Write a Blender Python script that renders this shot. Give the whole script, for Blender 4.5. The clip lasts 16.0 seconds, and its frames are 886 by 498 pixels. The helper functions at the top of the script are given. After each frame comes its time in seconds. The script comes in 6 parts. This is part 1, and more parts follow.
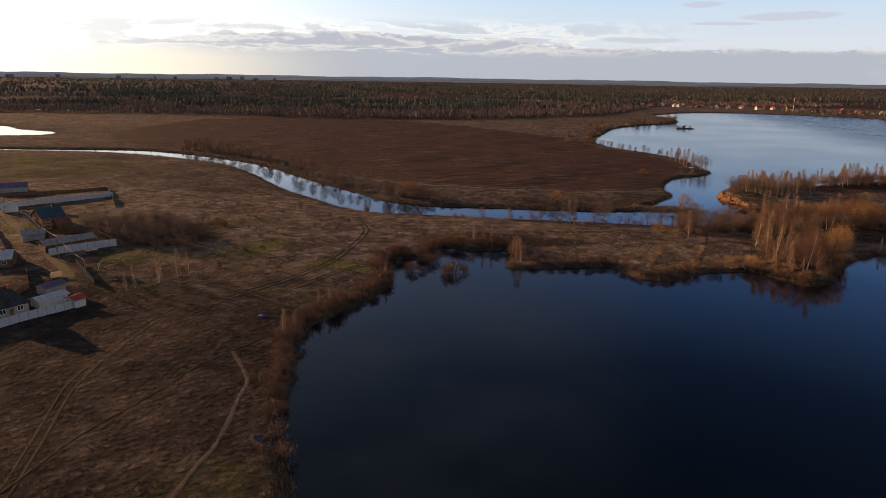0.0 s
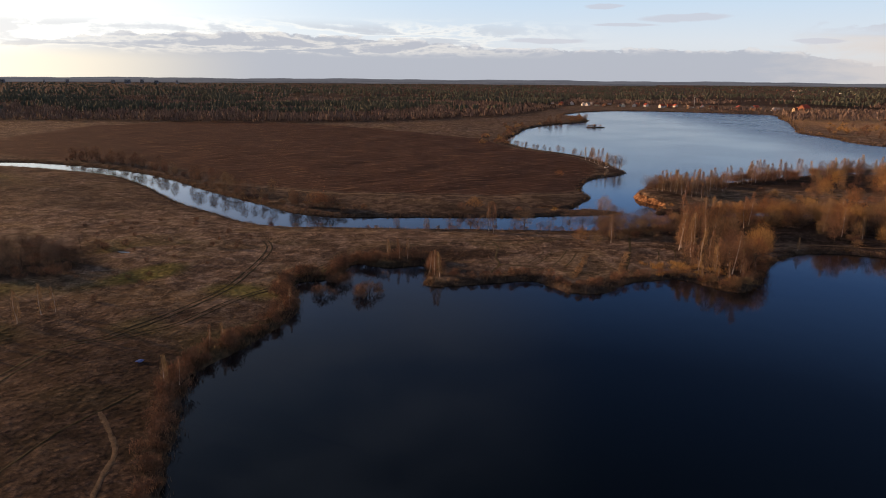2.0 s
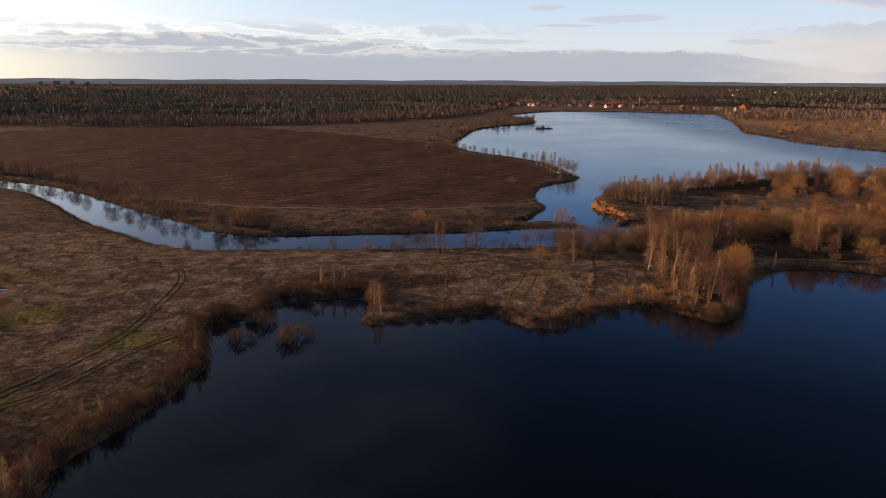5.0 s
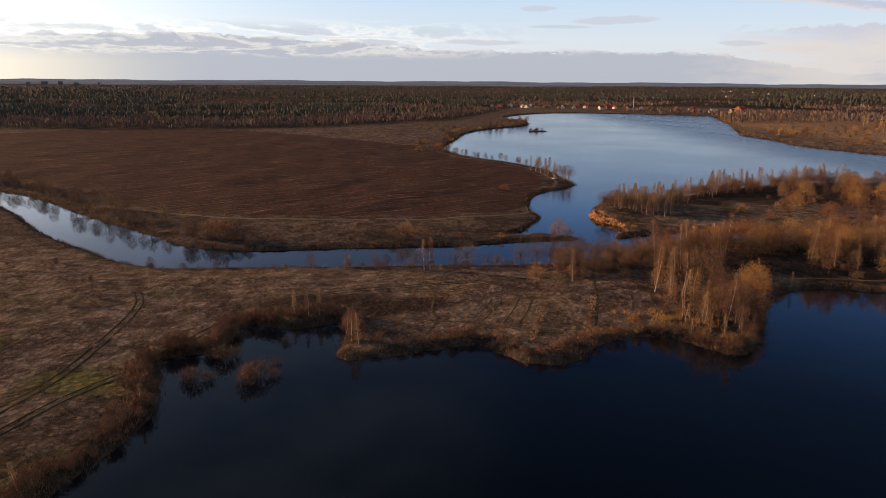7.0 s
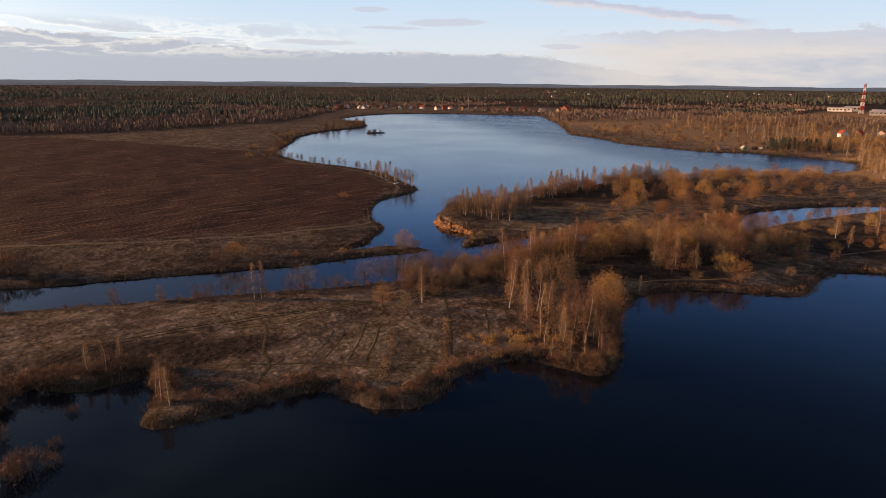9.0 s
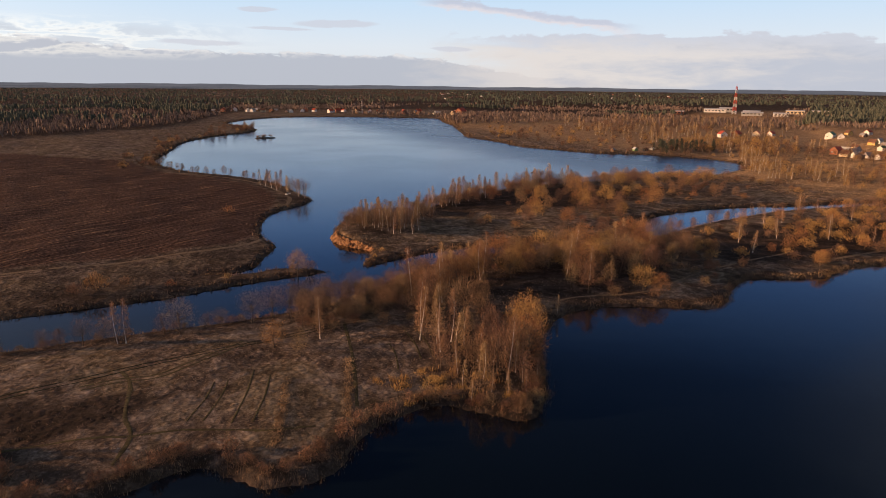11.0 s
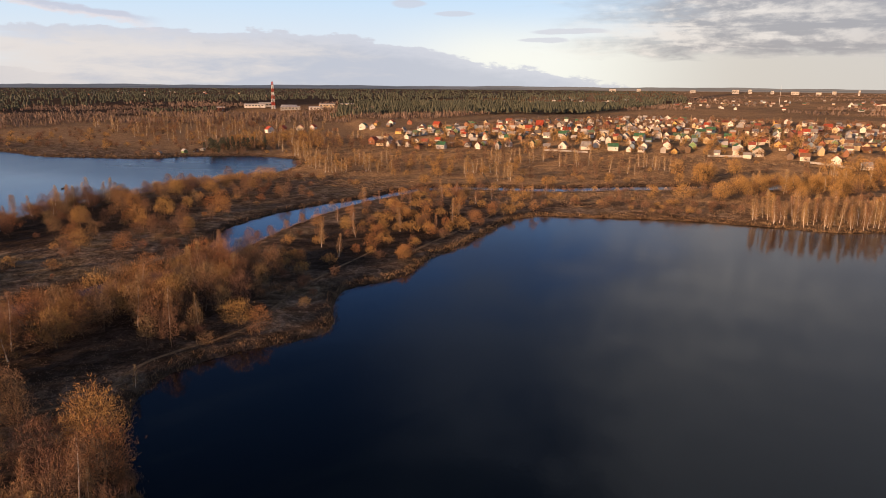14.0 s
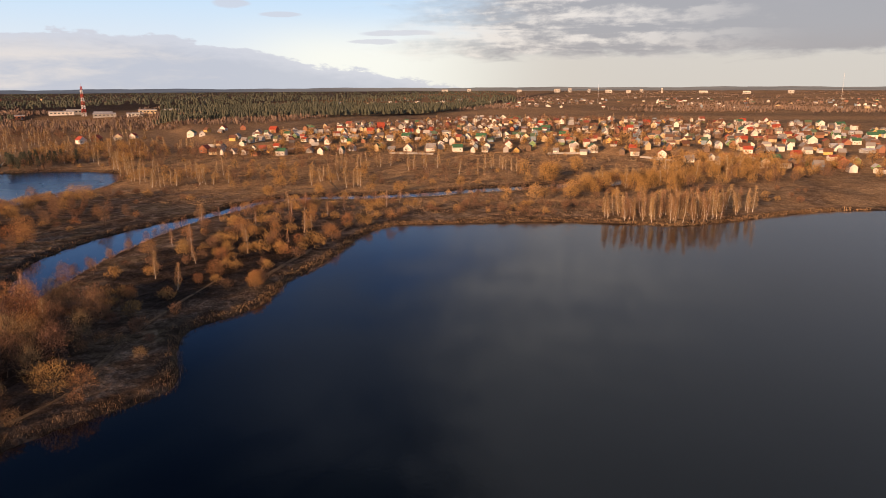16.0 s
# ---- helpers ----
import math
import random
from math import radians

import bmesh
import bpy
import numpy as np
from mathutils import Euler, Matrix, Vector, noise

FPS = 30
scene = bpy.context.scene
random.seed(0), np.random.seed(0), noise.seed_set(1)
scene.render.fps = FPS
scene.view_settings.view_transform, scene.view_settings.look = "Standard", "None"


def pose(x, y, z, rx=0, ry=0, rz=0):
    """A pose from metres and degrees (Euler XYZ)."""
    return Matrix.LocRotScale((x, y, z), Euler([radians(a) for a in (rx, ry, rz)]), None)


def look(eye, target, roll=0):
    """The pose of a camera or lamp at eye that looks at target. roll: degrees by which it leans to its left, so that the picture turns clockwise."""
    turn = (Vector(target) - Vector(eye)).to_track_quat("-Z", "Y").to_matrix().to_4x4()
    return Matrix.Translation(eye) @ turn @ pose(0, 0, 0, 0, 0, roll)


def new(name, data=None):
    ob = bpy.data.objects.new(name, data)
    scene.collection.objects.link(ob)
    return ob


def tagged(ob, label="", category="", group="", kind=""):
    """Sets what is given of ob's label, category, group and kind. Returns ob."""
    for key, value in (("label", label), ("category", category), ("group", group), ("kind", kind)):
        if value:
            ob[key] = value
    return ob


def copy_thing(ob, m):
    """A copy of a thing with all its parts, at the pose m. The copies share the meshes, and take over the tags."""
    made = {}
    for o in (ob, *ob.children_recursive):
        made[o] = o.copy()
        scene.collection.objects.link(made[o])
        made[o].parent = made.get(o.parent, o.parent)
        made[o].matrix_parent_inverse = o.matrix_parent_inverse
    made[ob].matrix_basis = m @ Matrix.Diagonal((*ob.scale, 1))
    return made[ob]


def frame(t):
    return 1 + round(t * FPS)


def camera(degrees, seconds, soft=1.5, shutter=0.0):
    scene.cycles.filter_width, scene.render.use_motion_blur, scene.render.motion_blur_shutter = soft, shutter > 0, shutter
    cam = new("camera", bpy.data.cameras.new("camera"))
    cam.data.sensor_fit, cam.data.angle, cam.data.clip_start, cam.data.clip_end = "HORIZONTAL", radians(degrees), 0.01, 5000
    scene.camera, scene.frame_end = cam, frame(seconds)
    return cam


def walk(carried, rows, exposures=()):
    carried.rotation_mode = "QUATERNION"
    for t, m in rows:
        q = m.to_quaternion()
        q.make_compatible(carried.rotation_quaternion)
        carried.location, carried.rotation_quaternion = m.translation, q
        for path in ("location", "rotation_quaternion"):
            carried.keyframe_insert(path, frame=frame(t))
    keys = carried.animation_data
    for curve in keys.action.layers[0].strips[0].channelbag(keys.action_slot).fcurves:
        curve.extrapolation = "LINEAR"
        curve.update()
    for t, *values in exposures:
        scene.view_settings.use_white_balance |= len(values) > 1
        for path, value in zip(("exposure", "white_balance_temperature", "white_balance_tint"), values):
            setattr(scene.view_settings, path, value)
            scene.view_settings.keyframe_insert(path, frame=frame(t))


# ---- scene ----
cam = camera(66.30, 16.0, soft=0.8)
PATH = [
    (0, look((51.80, -31.13, 64.99), (34.74, 64.22, 40.16), 0.88)),
    (0.5, look((51.39, -26.28, 65.15), (34.42, 69.11, 40.37), 0.88)),
    (1, look((50.97, -21.25, 65.23), (34.64, 74.26, 40.49), 0.83)),
    (1.5, look((50.56, -15.99, 65.24), (39.39, 80.27, 40.58), 0.67)),
    (2, look((50.39, -10.61, 65.24), (45.25, 86.18, 40.64), 0.47)),
    (2.5, look((50.10, -5.30, 65.22), (48.35, 91.62, 40.64), 0.40)),
    (3, look((50.11, -0.00, 65.37), (50.46, 96.93, 40.80), 0.39)),
    (3.5, look((50.32, 5.28, 65.51), (52.90, 102.19, 40.96), 0.31)),
    (4, look((50.43, 10.51, 65.50), (53.04, 107.42, 40.96), 0.28)),
    (6.5, look((52.85, 38.87, 65.94), (54.71, 135.82, 41.52), 0.43)),
    (7, look((53.52, 43.80, 66.14), (56.88, 140.72, 41.76), 0.39)),
    (7.5, look((54.47, 49.54, 66.18), (65.16, 145.94, 41.86), 0.26)),
    (8, look((55.77, 55.92, 66.04), (74.18, 151.16, 41.74), 0.28)),
    (10.5, look((61.64, 83.55, 66.82), (95.40, 174.63, 43.03), 0.76)),
    (11, look((63.91, 89.78, 66.87), (103.76, 178.38, 43.14), 0.63)),
    (11.5, look((66.58, 95.57, 67.03), (112.97, 180.91, 43.26), 0.52)),
    (12, look((69.03, 101.04, 67.49), (124.07, 181.03, 43.58), 0.50)),
    (12.5, look((71.55, 106.83, 67.92), (135.53, 179.86, 44.01), 0.60)),
    (13, look((75.06, 112.79, 67.58), (146.99, 178.03, 43.70), 0.70)),
    (13.5, look((79.46, 118.73, 67.32), (159.11, 174.31, 43.50), 0.51)),
    (14, look((84.99, 124.13, 67.20), (170.07, 171.00, 43.41), 0.39)),
    (14.5, look((90.07, 128.98, 67.05), (179.56, 166.74, 43.28), 0.10)),
    (15, look((94.63, 133.00, 67.23), (185.90, 166.30, 43.57), -0.04)),
    (15.5, look((98.69, 136.25, 67.44), (190.99, 166.63, 43.82), -0.16)),
    (16, look((102.24, 139.27, 67.69), (195.97, 164.95, 44.12), -0.25)),
]
walk(cam, PATH, exposures=((0, 0.60), (6, 0.62), (16, 0.70)))

# ---------------------------------------------------------------- sky, sun, exposure
SUN_YAW, SUN_EL = radians(67.6), radians(11.0)
TO_SUN = Vector((-math.sin(SUN_YAW) * math.cos(SUN_EL), math.cos(SUN_YAW) * math.cos(SUN_EL), math.sin(SUN_EL)))
sun = new("sun", bpy.data.lights.new("sun", "SUN"))
sun.data.energy, sun.data.angle, sun.data.color = 5.0, radians(0.6), (1.0, 0.55, 0.275)
sun.matrix_basis = look((0, 0, 300), (-TO_SUN.x * 500, -TO_SUN.y * 500, 300 - TO_SUN.z * 500))


class Nodes:
    """Short writing for node trees."""

    def __init__(self, tree):
        self.tree = tree
        tree.nodes.clear()

    def add(self, kind, **given):
        n = self.tree.nodes.new(kind)
        for key, value in given.items():
            setattr(n, key, value)
        return n

    def put(self, value, socket):
        if hasattr(value, "is_output"):
            self.tree.links.new(value, socket)
        elif isinstance(value, (tuple, list)) and len(value) == 3 and socket.type == "RGBA":
            socket.default_value = (*value, 1)
        else:
            socket.default_value = value

    def math(self, op, a, b=0.0, c=0.0):
        n = self.add("ShaderNodeMath", operation=op)
        for v, s in zip((a, b, c), n.inputs):
            self.put(v, s)
        return n.outputs[0]

    def step(self, v, low, high, a=0.0, b=1.0):
        n = self.add("ShaderNodeMapRange", interpolation_type="SMOOTHSTEP")
        for x, s in zip((v, low, high, a, b), n.inputs):
            self.put(x, s)
        return n.outputs[0]

    def noise(self, vector, scale, detail=4.0, rough=0.55, lift=0.0):
        n = self.add("ShaderNodeTexNoise")
        if vector is not None:
            self.put(vector, n.inputs["Vector"])
        n.inputs["Scale"].default_value, n.inputs["Detail"].default_value = scale, detail
        n.inputs["Roughness"].default_value, n.inputs["Distortion"].default_value = rough, lift
        return n.outputs[0]

    def vec(self, x, y, z=0.0):
        n = self.add("ShaderNodeCombineXYZ")
        for v, s in zip((x, y, z), n.inputs):
            self.put(v, s)
        return n.outputs[0]

    def mix(self, f, a, b, blend="MIX"):
        n = self.add("ShaderNodeMix", data_type="RGBA", blend_type=blend)
        self.put(f, n.inputs[0]), self.put(a, n.inputs[6]), self.put(b, n.inputs[7])
        return n.outputs[2]

    def ramp(self, f, stops):
        n = self.add("ShaderNodeValToRGB")
        self.put(f, n.inputs[0])
        while len(n.color_ramp.elements) < len(stops):
            n.color_ramp.elements.new(0.5)
        for e, (at, col) in zip(n.color_ramp.elements, stops):
            e.position, e.color = at, (*col, 1)
        return n.outputs[0]


def build_world():
    world = bpy.data.worlds.new("world")
    scene.world, world.use_nodes = world, True
    k = Nodes(world.node_tree)
    sky = k.add("ShaderNodeTexSky", sky_type="NISHITA", sun_disc=False, sun_elevation=SUN_EL, sun_rotation=-SUN_YAW)
    sky.air_density, sky.dust_density, sky.ozone_density = 1.0, 0.4, 3.0
    xyz = k.add("ShaderNodeSeparateXYZ")
    k.put(k.add("ShaderNodeTexCoord").outputs["Generated"], xyz.inputs[0])
    az = k.math("ARCTAN2", xyz.outputs[0], xyz.outputs[1])
    el = k.math("ARCSINE", xyz.outputs[2])
    fine = k.noise(k.vec(k.math("MULTIPLY", az, 14), k.math("MULTIPLY", el, 60)), 1.0, 6, 0.6, 0.3)
    flat = k.noise(k.vec(k.math("MULTIPLY", az, 7), k.math("MULTIPLY", el, 55), 7.3), 1.0, 5, 0.55, 0.7)
    lumps = k.noise(k.vec(k.math("MULTIPLY", az, 38), k.math("MULTIPLY", el, 70), 3.1), 1.0, 4, 0.6)
    wide = k.noise(k.vec(k.math("MULTIPLY", az, 3), k.math("MULTIPLY", el, 9), 1.7), 1.0, 5, 0.6, 0.3)
    off, lump = k.math("SUBTRACT", fine, 0.5), k.math("SUBTRACT", lumps, 0.5)
    both = lambda *m: m[0] if len(m) == 1 else k.math("MULTIPLY", m[0], both(*m[1:]))
    # the clear sky: thin high haze whitens Nishita's blue towards the ground and towards the sun
    haze = k.ramp(k.math("MULTIPLY", el, 0.6366), ((0.0, (0.74, 0.76, 0.79)), (0.03, (0.76, 0.81, 0.88)), (0.070, (0.60, 0.76, 0.94)), (0.105, (0.24, 0.44, 0.84)), (0.16, (0.090, 0.20, 0.50)), (0.25, (0.025, 0.055, 0.150)), (0.38, (0.010, 0.020, 0.052)), (0.6, (0.006, 0.011, 0.026))))
    haze = k.mix(1.0, haze, (8.3, 8.3, 8.3), "MULTIPLY")
    base = k.mix(0.92, sky.outputs[0], haze)
    base = k.mix(both(k.step(az, 0.95, 1.15), k.step(az, 1.60, 1.30), k.step(el, 0.105, 0.03), 0.75), base, (8.0, 7.9, 7.0))
    toward = k.add("ShaderNodeVectorMath", operation="DOT_PRODUCT")
    k.put(k.vec(*xyz.outputs), toward.inputs[0])
    toward.inputs[1].default_value = tuple(TO_SUN)
    glow = both(k.math("POWER", k.math("MAXIMUM", toward.outputs["Value"], 0.0), 5.2), k.step(el, 0.80, 0.22))
    base = k.mix(k.math("MULTIPLY", glow, 0.95), base, k.mix(k.step(el, 0.14, 0.42), (21.0, 19.5, 16.5), (8.6, 10.0, 11.5)))
    # layers of cloud from the sun's side to the north: grey bodies with cream edges
    shape = k.math("MULTIPLY", k.math("ADD", flat, k.math("MULTIPLY", lumps, 0.35)), 0.75)
    sunny = k.step(az, 0.22, -0.10)
    streak = both(k.step(shape, 0.47, 0.60), k.step(el, 0.022, 0.034), k.step(el, 0.078, 0.060), sunny)
    lit = both(k.step(shape, 0.42, 0.50), k.step(shape, 0.56, 0.49), k.step(el, 0.024, 0.034), k.step(el, 0.082, 0.062), sunny)
    # a low grey-blue bank along the northern horizon, its top in small heaps
    top = k.math("ADD", k.math("ADD", k.step(az, -0.25, 0.12, 0.056, 0.038), k.step(az, 0.34, 0.62, 0.0, -0.030)), k.step(az, -0.40, -0.75, 0.0, -0.030))
    top = k.math("ADD", k.math("MULTIPLY_ADD", off, 0.020, top), k.math("MULTIPLY", lump, 0.020))
    under = k.math("SUBTRACT", top, el)
    bank = both(k.step(under, -0.0005, 0.0022), k.step(az, 0.85, 0.5), k.step(az, -0.80, -0.35))
    rim = both(k.step(under, 0.008, 0.0005), bank, k.step(lumps, 0.46, 0.60))
    yellow = both(k.step(az, -0.28, -0.60), k.step(el, 0.042, 0.016))
    # a large cloud over the north-east, rosy to the left, grey-blue to the right, sinking to the ground
    top2 = k.math("MINIMUM", 0.067, k.math("MULTIPLY", k.math("SUBTRACT", 1.31, az), 0.17))
    under2 = k.math("SUBTRACT", k.math("ADD", k.math("MULTIPLY_ADD", off, 0.036, top2), k.math("MULTIPLY", lump, 0.016)), el)
    rosy = both(k.step(under2, -0.0005, 0.004), k.step(k.math("MULTIPLY_ADD", off, 0.25, az), 0.36, 0.56))
    body = k.mix(k.step(k.math("ADD", k.math("MULTIPLY_ADD", off, 0.9, az), k.math("MULTIPLY", el, -3.0)), 0.45, 0.95), (6.2, 5.65, 5.35), (4.0, 4.2, 4.9))
    body = k.mix(k.step(under2, 0.026, 0.002), body, (4.9, 5.0, 5.6))
    # a ragged streak above it, and small wisps
    line = k.math("MULTIPLY_ADD", k.math("SUBTRACT", az, 0.416), -0.135, 0.1090)
    drop = k.math("SUBTRACT", k.math("ADD", el, k.math("ADD", k.math("MULTIPLY", off, 0.020), k.math("MULTIPLY", lump, 0.016))), line)
    dark = both(k.step(k.math("ABSOLUTE", drop), 0.0095, 0.0045), k.step(az, 0.37, 0.43), k.step(az, 0.70, 0.64))
    wisps = None
    for a0, e0, w, h in ((0.270, 0.0785, 0.066, 0.0058), (0.195, 0.0705, 0.050, 0.0030), (0.166, 0.0946, 0.030, 0.0040), (0.432, 0.0473, 0.034, 0.0040),
                         (1.018, 0.1060, 0.028, 0.0065), (1.081, 0.0935, 0.032, 0.0045), (1.242, 0.0705, 0.060, 0.0050), (1.206, 0.0581, 0.040, 0.0040), (0.09, 0.0500, 0.06, 0.0045)):
        u = k.math("DIVIDE", k.math("SUBTRACT", az, a0), w)
        v = k.math("DIVIDE", k.math("SUBTRACT", k.math("MULTIPLY_ADD", off, 0.010, el), e0), h)
        one = k.step(k.math("ADD", k.math("MULTIPLY", u, u), k.math("MULTIPLY", v, v)), 1.0, 0.45)
        wisps = one if wisps is None else k.math("MAXIMUM", wisps, one)
    # the wide deck over the east: cream and grey patches at its edge, mauve-grey beyond
    edge = k.math("ADD", k.math("MULTIPLY_ADD", k.math("SUBTRACT", wide, 0.5), 0.16, az), k.math("MULTIPLY", off, 0.22))
    deck = both(k.step(edge, 1.20, 1.44), k.step(k.math("ADD", k.math("MULTIPLY_ADD", off, 0.040, el), k.math("MULTIPLY", lump, 0.012)), 0.030, 0.046), k.step(az, 2.7, 2.2))
    tone = both(k.step(k.math("ADD", k.math("MULTIPLY", flat, 0.5), k.math("MULTIPLY", k.math("ADD", fine, lumps), 0.25)), 0.44, 0.58), k.step(az, 1.80, 1.48))
    high = both(k.step(wide, 0.30, 0.65), k.step(el, 0.14, 0.28), k.math("MAXIMUM", k.step(az, 0.86, 1.14), k.step(az, 0.22, -0.12)))
    low_east = both(k.step(az, 1.20, 1.50), k.step(k.math("MULTIPLY_ADD", off, 0.02, el), 0.075, 0.030))
    c = base
    c = k.mix(k.math("MULTIPLY", high, 0.65), c, (1.5, 1.75, 2.4))
    c = k.mix(k.math("MULTIPLY", bank, 0.87), c, (3.7, 3.9, 4.5))
    c = k.mix(k.math("MULTIPLY", streak, 0.55), c, (4.4, 4.5, 5.0))
    c = k.mix(k.math("MULTIPLY", lit, 0.36), c, (10.5, 9.7, 8.4))
    c = k.mix(k.math("MULTIPLY", rim, 0.55), c, (8.6, 8.2, 7.8))
    c = k.mix(k.math("MULTIPLY", yellow, 0.55), c, (10.5, 8.9, 6.2))
    c = k.mix(k.math("MULTIPLY", rosy, 0.85), c, body)
    c = k.mix(k.math("MULTIPLY", dark, 0.75), c, k.mix(k.step(drop, -0.006, 0.002), (6.4, 5.7, 5.8), (4.5, 4.5, 5.3)))
    c = k.mix(k.math("MULTIPLY", wisps, 0.62), c, (4.9, 4.9, 5.5))
    c = k.mix(k.math("MULTIPLY", low_east, 0.80), c, (5.1, 4.6, 4.0))
    c = k.mix(k.math("MULTIPLY", deck, 0.88), c, k.mix(tone, k.mix(k.step(el, 0.1, 0.5), (3.0, 2.85, 2.95), (3.1, 3.2, 3.6)), k.mix(k.step(el, 0.1, 0.5), (6.6, 6.0, 5.5), (3.3, 3.4, 3.8))))
    shine = k.add("ShaderNodeBackground")
    k.put(c, shine.inputs[0])
    shine.inputs[1].default_value = 0.079
    k.put(shine.outputs[0], k.add("ShaderNodeOutputWorld").inputs[0])


build_world()

# ---------------------------------------------------------------- materials


def material(name, stops, scale=1.0, rough=0.85, bump=0.0, fine=6.0, metal=0.0, vary=0.0, bump_scale=None, spec=0.15, twigs=0.0):
    """A surface whose colour runs over the stops by noise at two sizes, with fine relief, and varies by object."""
    m = bpy.data.materials.new(name)
    m.use_nodes = True
    k = Nodes(m.node_tree)
    where = k.add("ShaderNodeTexCoord").outputs["Object"]
    a, b = k.noise(where, scale, 5, 0.6), k.noise(where, scale * fine, 4, 0.6)
    f = k.math("ADD", k.math("MULTIPLY", a, 0.6), k.math("MULTIPLY", b, 0.4))
    col = k.ramp(k.step(f, 0.33, 0.67), stops)
    if vary:
        rnd = k.add("ShaderNodeObjectInfo").outputs["Random"]
        hsv = k.add("ShaderNodeHueSaturation")
        k.put(k.math("MULTIPLY_ADD", rnd, vary * 0.10, 0.5 - vary * 0.05), hsv.inputs["Hue"])
        k.put(k.math("MULTIPLY_ADD", rnd, vary, 1.0 - vary * 0.5), hsv.inputs["Value"])
        k.put(col, hsv.inputs["Color"])
        col = hsv.outputs[0]
    if twigs:
        each = k.add("ShaderNodeHueSaturation")
        k.put(k.math("MULTIPLY_ADD", k.add("ShaderNodeNewGeometry").outputs["Random Per Island"], 2 * twigs, 1 - twigs), each.inputs["Value"])
        k.put(col, each.inputs["Color"])
        col = each.outputs[0]
    s = k.add("ShaderNodeBsdfPrincipled")
    k.put(col, s.inputs["Base Color"])
    s.inputs["Roughness"].default_value, s.inputs["Metallic"].default_value = rough, metal
    s.inputs["Specular IOR Level"].default_value = spec
    if bump:
        n = k.add("ShaderNodeBump")
        n.inputs["Strength"].default_value, n.inputs["Distance"].default_value = min(1.0, bump), 0.2 if bump > 1 else 0.05
        k.put(k.noise(where, bump_scale or scale * fine, 5, 0.65), n.inputs["Height"])
        k.put(n.outputs[0], s.inputs["Normal"])
    k.put(s.outputs[0], k.add("ShaderNodeOutputMaterial").inputs[0])
    return m


def ground_material():
    """Dry spring grass, ploughed soil, fallen leaves, bare earth and greener turf, by the cover given at each place;
    leaves also carry painted shade, bare earth painted sun.
    """
    m = bpy.data.materials.new("meadow_ground")
    m.use_nodes = True
    k = Nodes(m.node_tree)
    where = k.add("ShaderNodeTexCoord").outputs["Object"]
    cover = k.add("ShaderNodeAttribute", attribute_name="cover")
    rgb = k.add("ShaderNodeSeparateColor")
    k.put(cover.outputs["Color"], rgb.inputs[0])
    field, green, litter_shade, sand_sunlit = rgb.outputs[0], rgb.outputs[1], rgb.outputs[2], cover.outputs["Alpha"]
    big, mid, small = k.noise(where, 0.035, 5, 0.6, 0.6), k.noise(where, 0.22, 5, 0.65, 0.4), k.noise(where, 1.7, 6, 0.7)
    f = k.math("ADD", k.math("MULTIPLY", mid, 0.45), k.math("ADD", k.math("MULTIPLY", small, 0.35), k.math("MULTIPLY", big, 0.2)))
    grass = k.ramp(k.step(f, 0.40, 0.60), ((0.0, (0.055, 0.039, 0.030)), (0.35, (0.112, 0.081, 0.063)), (0.7, (0.195, 0.147, 0.116)), (1.0, (0.33, 0.262, 0.212))))
    patch = k.step(big, 0.47, 0.58)
    grass = k.mix(k.math("MULTIPLY", patch, 0.40), grass, k.ramp(k.step(f, 0.38, 0.62), ((0.0, (0.036, 0.027, 0.013)), (1.0, (0.16, 0.12, 0.05)))))
    pale = k.step(k.noise(where, 0.055, 5, 0.65, 1.2), 0.53, 0.62)
    grass = k.mix(k.math("MULTIPLY", pale, 0.45), grass, k.ramp(k.step(f, 0.40, 0.60), ((0.0, (0.13, 0.096, 0.080)), (1.0, (0.36, 0.285, 0.240)))))
    turf = k.ramp(k.step(f, 0.38, 0.62), ((0.0, (0.055, 0.060, 0.016)), (1.0, (0.165, 0.170, 0.042))))
    col = k.mix(green, grass, turf)
    soil_leaf = k.ramp(k.step(f, 0.38, 0.62), ((0.0, (0.016, 0.0115, 0.0105)), (0.55, (0.042, 0.030, 0.0255)), (1.0, (0.100, 0.072, 0.058))))
    col = k.mix(litter_shade, col, soil_leaf)
    # furrows that follow the ploughing, with straw left in lines
    xyz = k.add("ShaderNodeSeparateXYZ")
    k.put(where, xyz.inputs[0])
    along = k.math("ADD", k.math("MULTIPLY", xyz.outputs[0], -0.56), k.math("MULTIPLY", xyz.outputs[1], 0.83))
    across = k.math("ADD", k.math("MULTIPLY", xyz.outputs[0], 0.83), k.math("MULTIPLY", xyz.outputs[1], 0.56))
    rows = k.noise(k.vec(k.math("MULTIPLY", across, 0.035), k.math("MULTIPLY", along, 0.55)), 1.0, 5, 0.65)
    clod = k.noise(where, 0.9, 6, 0.75)
    g = k.math("ADD", k.math("MULTIPLY", rows, 0.6), k.math("MULTIPLY", clod, 0.4))
    soil = k.ramp(k.step(g, 0.38, 0.66), ((0.0, (0.030, 0.0180, 0.015)), (0.55, (0.076, 0.0455, 0.036)), (0.80, (0.130, 0.080, 0.058)), (1.0, (0.30, 0.20, 0.11))))
    col = k.mix(field, col, soil)
    bare = k.ramp(k.step(f, 0.36, 0.64), ((0.0, (0.30, 0.182, 0.096)), (1.0, (0.56, 0.375, 0.212))))
    col = k.mix(sand_sunlit, col, bare)
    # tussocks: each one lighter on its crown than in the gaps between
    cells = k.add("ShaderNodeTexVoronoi")
